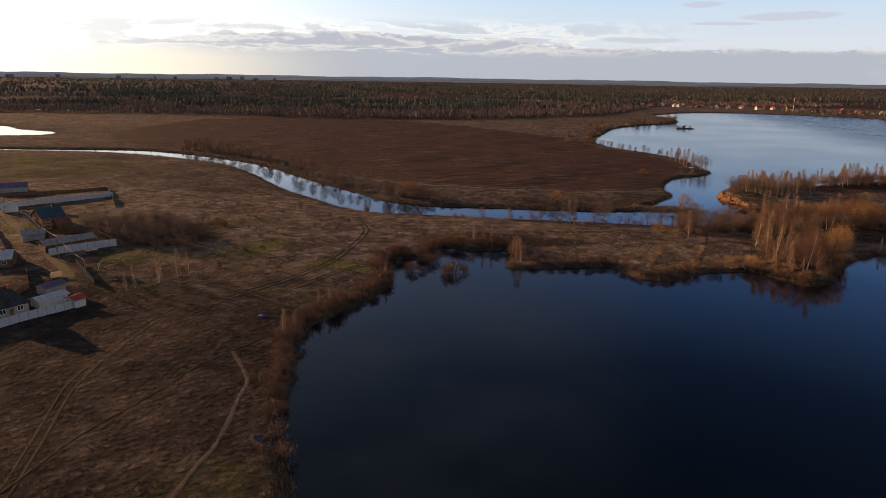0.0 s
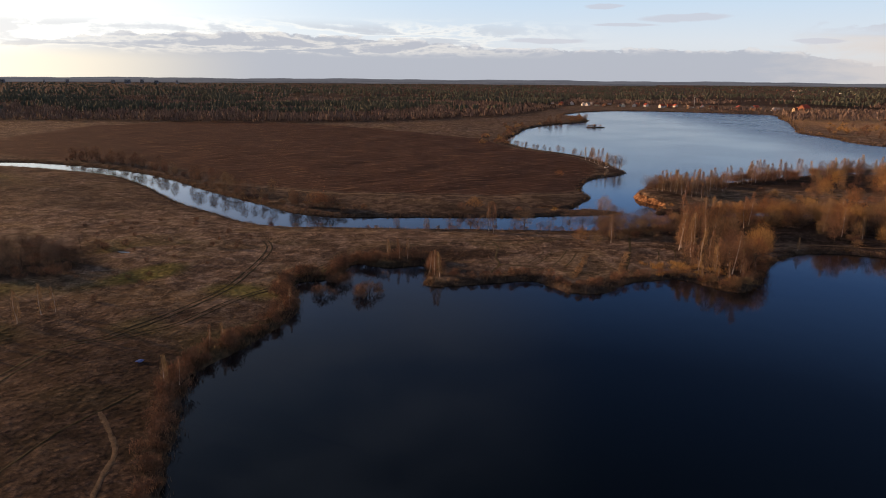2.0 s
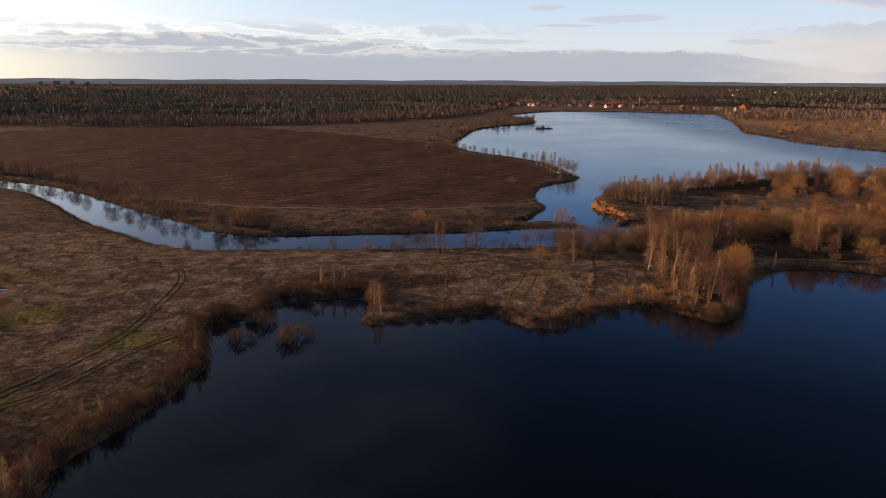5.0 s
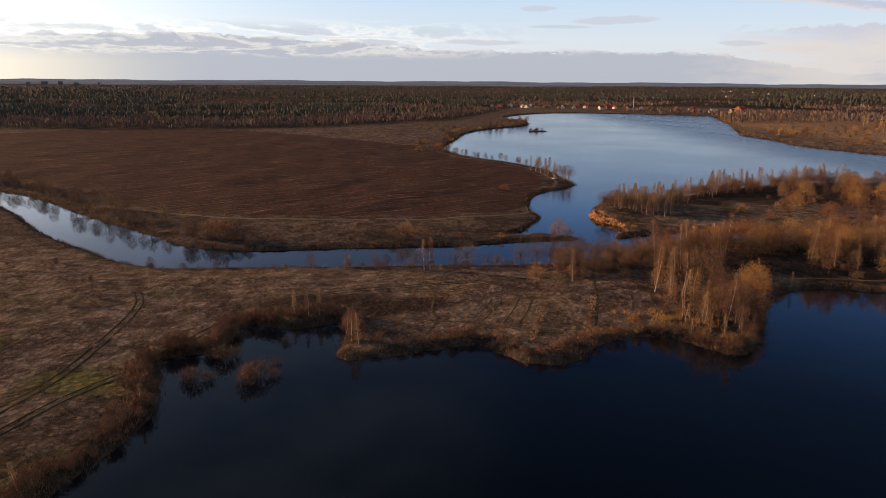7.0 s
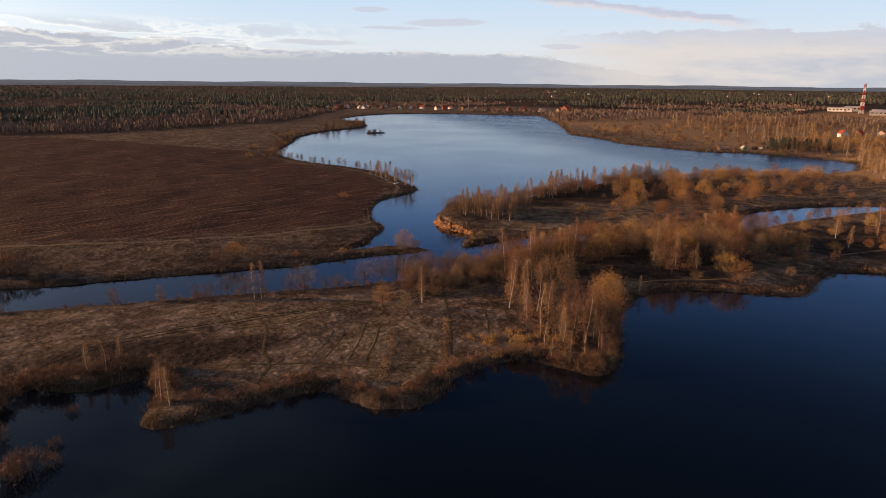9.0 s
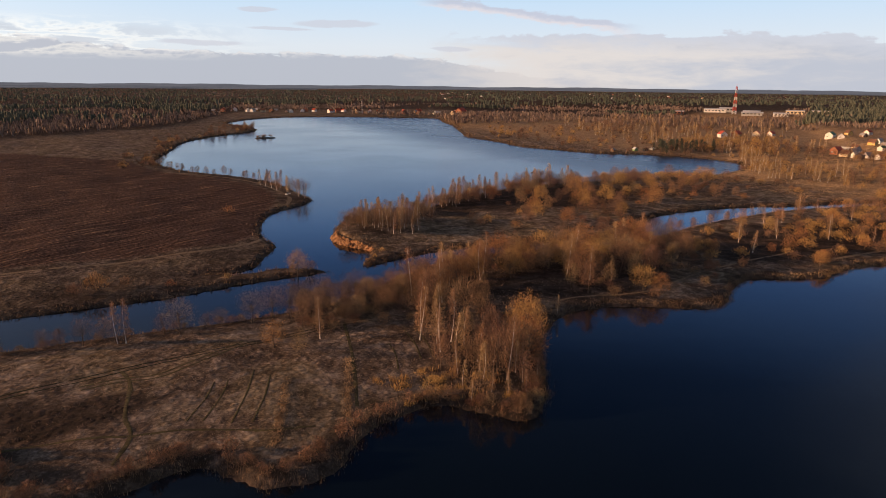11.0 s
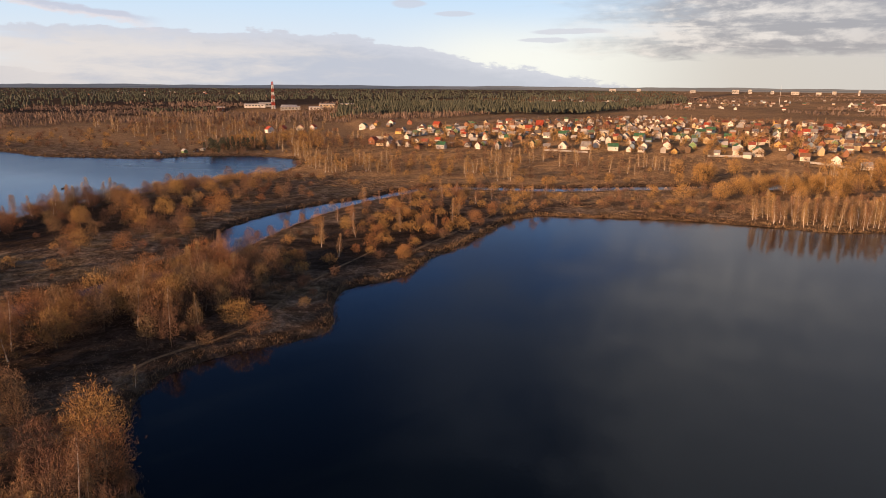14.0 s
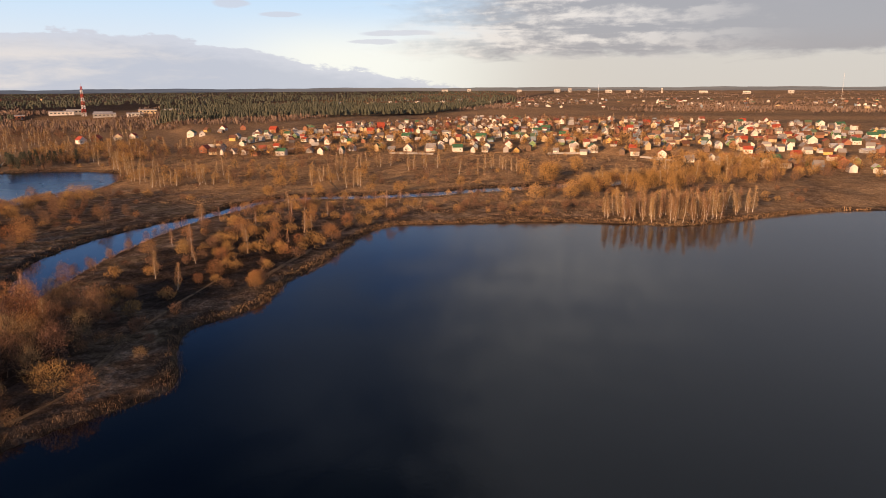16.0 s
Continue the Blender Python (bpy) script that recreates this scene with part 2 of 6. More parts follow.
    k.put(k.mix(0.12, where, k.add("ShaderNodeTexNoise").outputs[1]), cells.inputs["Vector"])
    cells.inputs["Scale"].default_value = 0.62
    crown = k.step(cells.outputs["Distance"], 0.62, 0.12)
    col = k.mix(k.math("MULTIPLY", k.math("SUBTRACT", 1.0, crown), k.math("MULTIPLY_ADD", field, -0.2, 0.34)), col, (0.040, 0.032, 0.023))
    s = k.add("ShaderNodeBsdfPrincipled")
    k.put(col, s.inputs["Base Color"])
    s.inputs["Roughness"].default_value, s.inputs["Specular IOR Level"].default_value = 0.95, 0.02
    n = k.add("ShaderNodeBump")
    n.inputs["Strength"].default_value, n.inputs["Distance"].default_value = 0.55, 0.4
    k.put(k.math("ADD", k.math("MULTIPLY_ADD", small, 0.5, k.math("MULTIPLY", crown, 0.7)), k.math("ADD", mid, k.math("MULTIPLY", clod, 0.6))), n.inputs["Height"])
    k.put(n.outputs[0], s.inputs["Normal"])
    k.put(s.outputs[0], k.add("ShaderNodeOutputMaterial").inputs[0])
    return m


def water_material():
    m = bpy.data.materials.new("lake_water")
    m.use_nodes = True
    k = Nodes(m.node_tree)
    where = k.add("ShaderNodeTexCoord").outputs["Object"]
    s = k.add("ShaderNodeBsdfPrincipled")
    drift = k.noise(where, 0.012, 4, 0.5, 0.5)
    k.put(k.ramp(drift, ((0.3, (0.0015, 0.0035, 0.007)), (0.7, (0.003, 0.006, 0.010)))), s.inputs["Base Color"])
    xyz = k.add("ShaderNodeSeparateXYZ")
    k.put(where, xyz.inputs[0])
    open_lake = k.math("MULTIPLY", k.step(xyz.outputs[1], 330.0, 470.0), k.step(xyz.outputs[0], 60.0, 110.0))
    calm = k.step(drift, 0.35, 0.65, 0.025, 0.05)
    breeze = k.math("MULTIPLY", k.step(xyz.outputs[0], 320.0, 430.0), 0.10)
    k.put(k.math("ADD", k.math("ADD", calm, breeze), k.math("MULTIPLY", open_lake, 0.13)), s.inputs["Roughness"])
    s.inputs["IOR"].default_value = 1.333
    n = k.add("ShaderNodeBump")
    n.inputs["Strength"].default_value, n.inputs["Distance"].default_value = 0.2, 0.05
    k.put(k.math("ADD", k.noise(where, 0.7, 4, 0.6), k.math("MULTIPLY", k.noise(where, 0.13, 3, 0.5), 1.5)), n.inputs["Height"])
    k.put(n.outputs[0], s.inputs["Normal"])
    k.put(s.outputs[0], k.add("ShaderNodeOutputMaterial").inputs[0])
    return m


GROUND, WATER = ground_material(), water_material()
BIRCH_BARK = material("birch_bark", ((0.0, (0.08, 0.068, 0.060)), (0.3, (0.46, 0.42, 0.38)), (1.0, (0.72, 0.68, 0.62))), 1.4, 0.7)
DARK_BARK = material("dark_bark", ((0.0, (0.040, 0.030, 0.024)), (1.0, (0.14, 0.105, 0.08))), 2.0, 0.9)
BIRCH_TWIG = material("birch_twigs", ((0.0, (0.19, 0.112, 0.058)), (1.0, (0.42, 0.272, 0.150))), 0.6, 0.85, vary=0.35, twigs=0.30)
BROWN_TWIG = material("brown_twigs", ((0.0, (0.122, 0.074, 0.044)), (1.0, (0.275, 0.172, 0.105))), 0.6, 0.85, vary=0.45, twigs=0.30)
WILLOW_TWIG = material("willow_catkins", ((0.0, (0.21, 0.112, 0.046)), (1.0, (0.43, 0.238, 0.100))), 0.6, 0.85, vary=0.4, twigs=0.30)
GOLD_TWIG = material("golden_catkins", ((0.0, (0.22, 0.128, 0.046)), (1.0, (0.43, 0.258, 0.098))), 0.6, 0.85, twigs=0.30)
RUSSET_TWIG = material("russet_twigs", ((0.0, (0.122, 0.066, 0.042)), (1.0, (0.275, 0.155, 0.096))), 0.6, 0.85, vary=0.35, twigs=0.30)
GREY_TWIG = material("grey_brown_twigs", ((0.0, (0.105, 0.072, 0.054)), (1.0, (0.25, 0.172, 0.125))), 0.6, 0.85, vary=0.35, twigs=0.30)
REED = material("dry_reed", ((0.0, (0.085, 0.055, 0.033)), (1.0, (0.26, 0.175, 0.105))), 0.4, 0.9)
# pines and far bare woods: paled and greyed, haze put into the colour
PINE = material("hazed_pine_needles", ((0.0, (0.046, 0.054, 0.042)), (1.0, (0.100, 0.104, 0.074))), 0.02, 0.9, twigs=0.12)
FAR_TWIG = material("hazed_bare_wood", ((0.0, (0.115, 0.088, 0.076)), (1.0, (0.25, 0.180, 0.140))), 0.02, 0.9, twigs=0.35)
TRACK = material("trodden_earth", ((0.0, (0.08, 0.056, 0.036)), (1.0, (0.20, 0.15, 0.10))), 0.8, 0.95, bump=0.5)
FAINT = material("faint_track", ((0.0, (0.055, 0.040, 0.028)), (1.0, (0.13, 0.098, 0.068))), 0.8, 0.95, bump=0.5)
DARK_RUT = material("wet_turf_rut", ((0.0, (0.007, 0.007, 0.003)), (1.0, (0.024, 0.023, 0.010))), 0.8, 0.95, bump=0.5)
RUT = material("turf_rut", ((0.0, (0.030, 0.024, 0.012)), (1.0, (0.085, 0.07, 0.032))), 0.8, 0.95, bump=0.5)

# ---------------------------------------------------------------- the lie of the land
POND_WEST = ((16, 40), (12, 57), (4, 73), (-2, 90), (-6, 102), (-11, 118), (-13, 128), (-8, 140), (-4, 152), (-1, 165), (-2, 176), (-6, 188), (-8, 198),
             (3, 203), (5, 216), (7, 222), (13, 220), (20, 218), (32, 222), (34, 210), (33, 199), (40, 197), (55, 202), (69, 206), (76, 197), (85, 193),
             (92, 196), (98, 204), (109, 210), (119, 211), (127, 202), (133, 198), (139, 203), (146, 213), (151, 223), (158, 234), (172, 248), (185, 252))
POND_EAST = ((200, 249), (211, 243), (222, 238), (230, 240), (244, 250), (259, 257), (273, 252), (288, 249), (312, 254), (331, 252), (363, 254), (392, 256),
             (413, 250), (420, 235), (430, 208), (438, 185), (443, 160), (445, 135), (448, 110), (471, 80), (486, 62), (505, 36), (518, 2), (535, -40),
             (520, -120), (400, -200), (200, -230), (80, -200), (30, -100), (20, 0))
RIVER_SOUTH = ((-900, 380), (-460, 442), (-387, 452), (-332, 462), (-279, 456), (-231, 440), (-189, 420), (-150, 383), (-108, 333), (-76, 304), (-58, 288), (-38, 278),
               (-10, 278), (26, 279), (68, 280), (100, 282), (125, 292), (150, 310), (180, 322), (210, 322), (256, 318), (292, 330), (331, 341), (384, 349),
               (420, 346), (463, 335), (492, 270), (526, 225), (552, 184), (590, 130))
CREEK_NORTH = ((614, 144), (571, 196), (543, 236), (507, 283), (474, 346), (404, 361), (385, 367), (350, 371), (310, 364), (287, 349), (255, 330), (210, 336), (180, 338),
               (158, 333), (138, 325), (143, 336), (147, 346), (144, 356), (140, 369), (144, 390), (155, 410), (171, 418), (203, 427), (235, 450), (282, 474),
               (319, 484), (355, 484), (400, 482), (449, 478), (500, 490), (545, 520), (556, 560), (545, 600), (520, 630), (487, 650), (470, 690))
LAKE_FAR = ((449, 741), (455, 800), (452, 880), (470, 930), (540, 1120), (560, 1200), (600, 1320), (540, 1370), (446, 1410), (340, 1425), (270, 1380), (225, 1310),
            (200, 1250), (205, 1200), (222, 1110), (205, 1040), (155, 980), (113, 900), (95, 810), (80, 740), (76, 700), (92, 640), (125, 594), (147, 550),
            (152, 500), (154, 485), (150, 468), (124, 441), (113, 407), (111, 383), (113, 369), (106, 353), (97, 336), (79, 334), (96, 330), (110, 331))
RIVER_NORTH = ((123, 323), (106, 321), (87, 317), (69, 312), (38, 309), (11, 307), (-14, 304), (-41, 313), (-63, 333), (-102, 367), (-145, 410), (-186, 443),
               (-237, 469), (-270, 481), (-309, 487), (-399, 468), (-470, 458), (-900, 400))
POND = np.array(POND_WEST + POND_EAST, float)
LAKE = np.array(RIVER_SOUTH + CREEK_NORTH + LAKE_FAR + RIVER_NORTH, float)
FIELD = np.array(((-340, 520), (-250, 484), (-180, 470), (-110, 400), (-58, 372), (-25, 360), (34, 360), (70, 366), (93, 370), (107, 387), (117, 420), (131, 464), (136, 500),
                  (127, 545), (110, 578), (80, 622), (62, 680), (52, 712), (0, 752), (-60, 808), (-150, 880), (-300, 925), (-424, 820), (-420, 620)), float)


def smooth_line(points, closed=True, cuts=4):
    """A rounded line through the points."""
    p, n, out = np.asarray(points, float), len(points), []
    for i in range(n if closed else n - 1):
        a, b, c, d = (p[(i + j) % n] if closed else p[min(max(i + j, 0), n - 1)] for j in (-1, 0, 1, 2))
        for t in np.arange(cuts) / cuts:
            out.append(0.5 * (2 * b + (c - a) * t + (2 * a - 5 * b + 4 * c - d) * t * t + (3 * b - a - 3 * c + d) * t ** 3))
    if not closed:
        out.append(p[-1])
    return np.array(out)


def distance_in(poly, x, y):
    """Metres from the outline: more than nought inside."""
    best, inside = np.full(x.shape, 1e12), np.zeros(x.shape, bool)
    for (ax, ay), (bx, by) in zip(poly, np.roll(poly, -1, 0)):
        dx, dy = bx - ax, by - ay
        t = np.clip(((x - ax) * dx + (y - ay) * dy) / (dx * dx + dy * dy + 1e-9), 0, 1)
        best = np.minimum(best, (ax + t * dx - x) ** 2 + (ay + t * dy - y) ** 2)
        cross = (ay > y) != (by > y)
        inside ^= cross & (x < (by != ay) * (y - ay) * dx / (dy if dy else 1) + ax)
    return np.where(inside, 1, -1) * np.sqrt(best)


def distance_line(line, x, y):
    best = np.full(x.shape, 1e12)
    for (ax, ay), (bx, by) in zip(line[:-1], line[1:]):
        dx, dy = bx - ax, by - ay
        t = np.clip(((x - ax) * dx + (y - ay) * dy) / (dx * dx + dy * dy + 1e-9), 0, 1)
        best = np.minimum(best, (ax + t * dx - x) ** 2 + (ay + t * dy - y) ** 2)
    return np.sqrt(best)


def ease(v, low, high):
    t = np.clip((v - low) / (high - low), 0, 1)
    return t * t * (3 - 2 * t)


def waves(x, y, size, seed):
    """Smooth unevenness of about the given size, between -1 and 1."""
    r, out = np.random.RandomState(seed), 0
    for _ in range(7):
        a, s, p = r.uniform(0, 6.28), r.uniform(0.6, 1.7), r.uniform(0, 6.28, 2)
        u, v = x * math.cos(a) + y * math.sin(a), y * math.cos(a) - x * math.sin(a)
        out = out + np.sin(u * 6.28 * s / size + p[0] + 1.3 * np.sin(v * 4.1 * s / size + p[1]))
    return out / 4.0


POND_LINE, LAKE_LINE, FIELD_LINE = smooth_line(POND), smooth_line(LAKE), smooth_line(FIELD, cuts=2)
PLATEAU_Y = (-400, -200, -67, 23, 94, 205, 340, 450, 530, 640, 800, 1000)
PLATEAU_X = (680, 690, 700, 735, 765, 790, 785, 765, 725, 840, 1000, 1200)
ISLE = (207, 937)


def water_in(x, y):
    """Metres from the shore: more than nought over water."""
    w = np.maximum(distance_in(POND_LINE, x, y), distance_in(LAKE_LINE, x, y))
    w = w + 0.45 * waves(x, y, 9, 5) * np.exp(-np.abs(w) / 8)
    mere = 14 * (1 - np.hypot((x + 545) / 72, (y - 608 + 0.45 * (x + 545)) / 40 + 0.35 * np.sin(x / 23)))
    mere = np.maximum(mere, 12 * (1 - np.hypot((x + 779) / 60, (y - 975) / 22 + 0.4 * np.sin(x / 30))))
    mere = np.maximum(mere, 12 * (1 - np.hypot((x + 800) / 50, (y - 869) / 12)))
    w = np.maximum(w, mere)
    isle = 1 - np.hypot((x - ISLE[0]) / 14.0, (y - ISLE[1]) / 6.0)
    return np.minimum(w, -6 * isle)


def height(x, y, d):
    """The ground's height over the water, d metres from the shore."""
    bluff = np.exp(-(((x - 148) / 12) ** 2 + ((y - 368) / 19) ** 2))
    z = (1.15 + 2.4 * bluff) * ease(d, 0, 1.7) + 0.9 * ease(d, 1, 22) + 1.2 * ease(d, 15, 90)
    z = z + (0.30 * waves(x, y, 26, 2) + 0.55 * waves(x, y, 95, 3)) * ease(d, 4, 40) + 0.10 * waves(x, y, 6, 4) * ease(d, 1, 6)
    ahead = x - np.interp(y, PLATEAU_Y, PLATEAU_X)
    z = z + 6.0 * ease(ahead, -30, 8) + 2.0 * ease(ahead, 8, 300)
    r = np.hypot(x - 60, y - 60)
    z = z + 15 * np.clip((r - 1900) / 3000, 0, 1.05) ** 1.3
    return np.where(d < 0, np.maximum(-4, 0.30 * d - 0.02), np.maximum(z, 0.0))


def mesh_from(name, verts, faces, smooth=False):
    """A mesh from arrays of corners and of triangles or quads."""
    me = bpy.data.meshes.new(name)
    verts, faces = np.asarray(verts, np.float32), np.asarray(faces, np.int32)
    n = faces.shape[1]
    me.vertices.add(len(verts)), me.loops.add(faces.size), me.polygons.add(len(faces))
    me.vertices.foreach_set("co", verts.ravel())
    me.loops.foreach_set("vertex_index", faces.ravel())
    me.polygons.foreach_set("loop_start", np.arange(0, faces.size, n, dtype=np.int32))
    me.polygons.foreach_set("use_smooth", np.full(len(faces), smooth))
    me.update(calc_edges=True)
    return me


def lines_of(*stretches):
    """Grid lines: (from, to, spacing at the start, spacing at the end)."""
    out = [stretches[0][0]]
    for start, end, a, b in stretches:
        v = start
        while v < end - 1e-6:
            v = min(end, v + a + (b - a) * (v - start) / (end - start))
            out.append(v)
    return np.array(out)


LAND = {}


def land(x, y, what="z"):
    """The ground's height (z), or the distance from the shore (d), read off the built sheet."""
    x, y = np.asarray(x, float), np.asarray(y, float)
    gx, gy, g = LAND["gx"], LAND["gy"], LAND[what]
    i, j = np.clip(np.searchsorted(gx, x) - 1, 0, len(gx) - 2), np.clip(np.searchsorted(gy, y) - 1, 0, len(gy) - 2)
    u, v = np.clip((x - gx[i]) / (gx[i + 1] - gx[i]), 0, 1), np.clip((y - gy[j]) / (gy[j + 1] - gy[j]), 0, 1)
    return (g[j, i] * (1 - u) + g[j, i + 1] * u) * (1 - v) + (g[j + 1, i] * (1 - u) + g[j + 1, i + 1] * u) * v


def build_ground():
    gx = lines_of((-4900, -700, 170, 30), (-700, -250, 25, 5), (-250, -40, 4.5, 2.2), (-40, 300, 2.0, 2.2), (300, 620, 2.6, 5), (620, 1500, 6, 30), (1500, 4900, 40, 170))
    gy = lines_of((-1600, -200, 120, 25), (-200, 30, 20, 3), (30, 300, 2.0, 2.0), (300, 520, 2.2, 3.5), (520, 1450, 4, 11), (1450, 4900, 14, 170))
    x, y = np.meshgrid(gx, gy)
    d = -water_in(x, y)
    z = height(x, y, d)
    LAND.update(gx=gx, gy=gy, z=z, d=d)
    z, d = z.ravel(), d.ravel()
    nx, ny = len(gx), len(gy)
    i = (np.arange(ny - 1)[:, None] * nx + np.arange(nx - 1)).ravel()
    me = mesh_from("ground", np.stack([x.ravel(), y.ravel(), z], 1), np.stack([i, i + 1, i + nx + 1, i + nx], 1), True)
    x, y = x.ravel(), y.ravel()
    field = ease(distance_in(FIELD_LINE, x, y) + 1.5 * waves(x, y, 12, 9), -1, 2)
    wood = np.maximum.reduce([ease(1 - np.hypot((x - cx) / rx, (y - cy) / ry) + 0.2 * waves(x, y, 30, 12), 0, 0.4) for cx, cy, rx, ry in
                              ((195, 285, 62, 36), (130, 285, 40, 22), (260, 430, 130, 45), (140, 225, 22, 26), (-110, 205, 40, 30), (30, 232, 30, 12), (330, 290, 90, 35), (46, 232, 24, 9))])
    shore = ease(7 + 3 * waves(x, y, 25, 14) - d, 0, 5)
    litter_shade = np.clip(np.maximum(wood, shore * 0.8), 0, 1)
    north = ease(y - np.interp(x, WOOD_X, WOOD_Y), -60, 40)
    litter_shade = np.maximum(litter_shade, north * 0.9 * (1 - 0.45 * ease(np.hypot(x - 60, y - 60), 2300, 2900)))
    # western meadow: brown heath with the cloud shade over it painted in
    litter_shade = np.maximum(litter_shade, (0.88 + 0.12 * ease(waves(x, y, 40, 15), -0.5, 0.5)) * ease(40 - x, 0, 60) * ease(190 - y, 0, 70) * ease(d, 0, 1))
    litter_shade = np.maximum(litter_shade, (0.55 + 0.35 * waves(x, y, 50, 16)).clip(0, 1) * ease(y, 296, 306) * ease(170 - x, 0, 20) * (1 - 0.75 * ease(y, 640, 720)))
    green = 0.8 * ease(waves(x, y, 60, 17), 0.15, 0.7) * ease(260 - y, 0, 60) * ease(60 - x, 0, 60)
    green = np.maximum(green, ease(1 - np.hypot((x + 330) / 130, (y - 360) / 75), 0, 0.4))
    bluff = np.exp(-(((x - 141) / 4) ** 2 + ((y - 366) / 15) ** 2))
    # eastern meadow: tan straw, brightened for the sun its upright grass catches
    sunlit_straw = ease(x, 420, 500) * ease(640 - y, 0, 90) * (0.35 + 0.65 * ease(waves(x * 0.5, y, 46, 22) + 0.5 * waves(x, y, 17, 23), -0.8, 0.6)) * ease(d, 2, 9) * ease(1400 - x, 0, 300)
    sunlit_straw = np.maximum(sunlit_straw, ease(x, 1200, 1300) * ease(560 - y, 0, 60) * (0.55 + 0.45 * ease(waves(x, y * 0.5, 420, 24), -0.5, 0.4)))
    sunlit_straw = np.maximum(sunlit_straw, 0.65 * ease(x, 480, 560) * ease(y, 560, 640) * ease(1350 - y, 0, 200) * ease(d, 2, 10))
    sandy_sunlit = np.maximum(0.35 * ease(bluff, 0.45, 0.85), sunlit_straw)
    sandy_sunlit = np.maximum(sandy_sunlit, ease(1 - np.abs(x - np.interp(y, PLATEAU_Y, PLATEAU_X) + 10) / 26, 0, 0.8) * (0.35 + 0.65 * ease(waves(x, y, 70, 20), -0.5, 0.2)) * (y < 560))
    attr = me.attributes.new("cover", "FLOAT_COLOR", "POINT")
    attr.data.foreach_set("color", np.stack([field, green, litter_shade * (1 - field), sandy_sunlit], 1).astype(np.float32).ravel())
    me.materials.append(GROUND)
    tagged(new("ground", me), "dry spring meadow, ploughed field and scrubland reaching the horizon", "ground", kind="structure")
    w = 5200.0
    me = mesh_from("water", [(-w, -1700, 0), (w, -1700, 0), (w, 2400, 0), (-w, 2400, 0)], [(0, 1, 2, 3)])
    me.materials.append(WATER)
    tagged(new("water", me), "still dark blue lake, pond and river water", "water", kind="structure")


WOOD_X = (-4900, -3000, -520, -230, -80, 101, 230, 300, 700, 900, 960, 1040, 1183, 1277, 1356, 1758, 2200, 3000, 4900)
WOOD_Y = (300, 500, 905, 900, 960, 1130, 1510, 1720, 1720, 1500, 1000, 830, 730, 620, 515, 500, 480, 620, 1100)
build_ground()

# ---------------------------------------------------------------- building helpers


def part(name, bm_or_mesh, mat, parent, label=""):
    """Links a bmesh or mesh as one object under a thing or a part."""
    me = bm_or_mesh
    if isinstance(bm_or_mesh, bmesh.types.BMesh):
        me = bpy.data.meshes.new(name)
        bm_or_mesh.to_mesh(me)
        bm_or_mesh.free()
    if not me.materials:
        me.materials.append(mat)
    ob = new(name, me)
    ob.parent = parent
    return tagged(ob, label)


def box(bm, x0, x1, y0, y1, z0, z1, bevel=0.0):
    m = Matrix.LocRotScale(((x0 + x1) / 2, (y0 + y1) / 2, (z0 + z1) / 2), None, (x1 - x0, y1 - y0, z1 - z0))
    made = bmesh.ops.create_cube(bm, size=1, matrix=m)["verts"]
    if bevel:
        bmesh.ops.bevel(bm, geom=list({e for v in made for e in v.link_edges}), offset=bevel, segments=1, affect="EDGES")
    return bm


def boxed(*dims, bevel=0.0):
    return box(bmesh.new(), *dims, bevel=bevel)


class Wood:
    """Gathers tapered stems and thin twigs."""

    def __init__(self, seed):
        self.v, self.f, self.r = [], [], np.random.RandomState(seed)

    def stem(self, pts, rads, sides=5):
        base = len(self.v)
        for i, (p, rad) in enumerate(zip(pts, rads)):
            d = np.subtract(pts[min(i + 1, len(pts) - 1)], pts[max(i - 1, 0)])
            d = d / (np.linalg.norm(d) + 1e-9)
            a = np.cross(d, (0.3, 0.9, 0.2) if abs(d[2]) > 0.8 else (0, 0, 1))
            a /= np.linalg.norm(a) + 1e-9
            b = np.cross(d, a)
            for j in range(sides):
                t = 6.2832 * j / sides
                self.v.append(np.asarray(p) + rad * (math.cos(t) * a + math.sin(t) * b))
        for i in range(len(pts) - 1):
            for j in range(sides):
                q = base + i * sides
                a, b, c, d = q + j, q + (j + 1) % sides, q + sides + (j + 1) % sides, q + sides + j
                self.f += [(a, b, c), (a, c, d)]

    def twig(self, p, d, length, width):
        side = np.cross(d, self.r.normal(size=3))
        side *= width / (np.linalg.norm(side) + 1e-9)
        n = len(self.v)
        self.v += [p - side, p + side, p + d * length]
        self.f.append((n, n + 1, n + 2))

    def mesh(self, name):
        return mesh_from(name, np.array(self.v), np.array(self.f))


def unit(v):
    return v / (np.linalg.norm(v) + 1e-9)


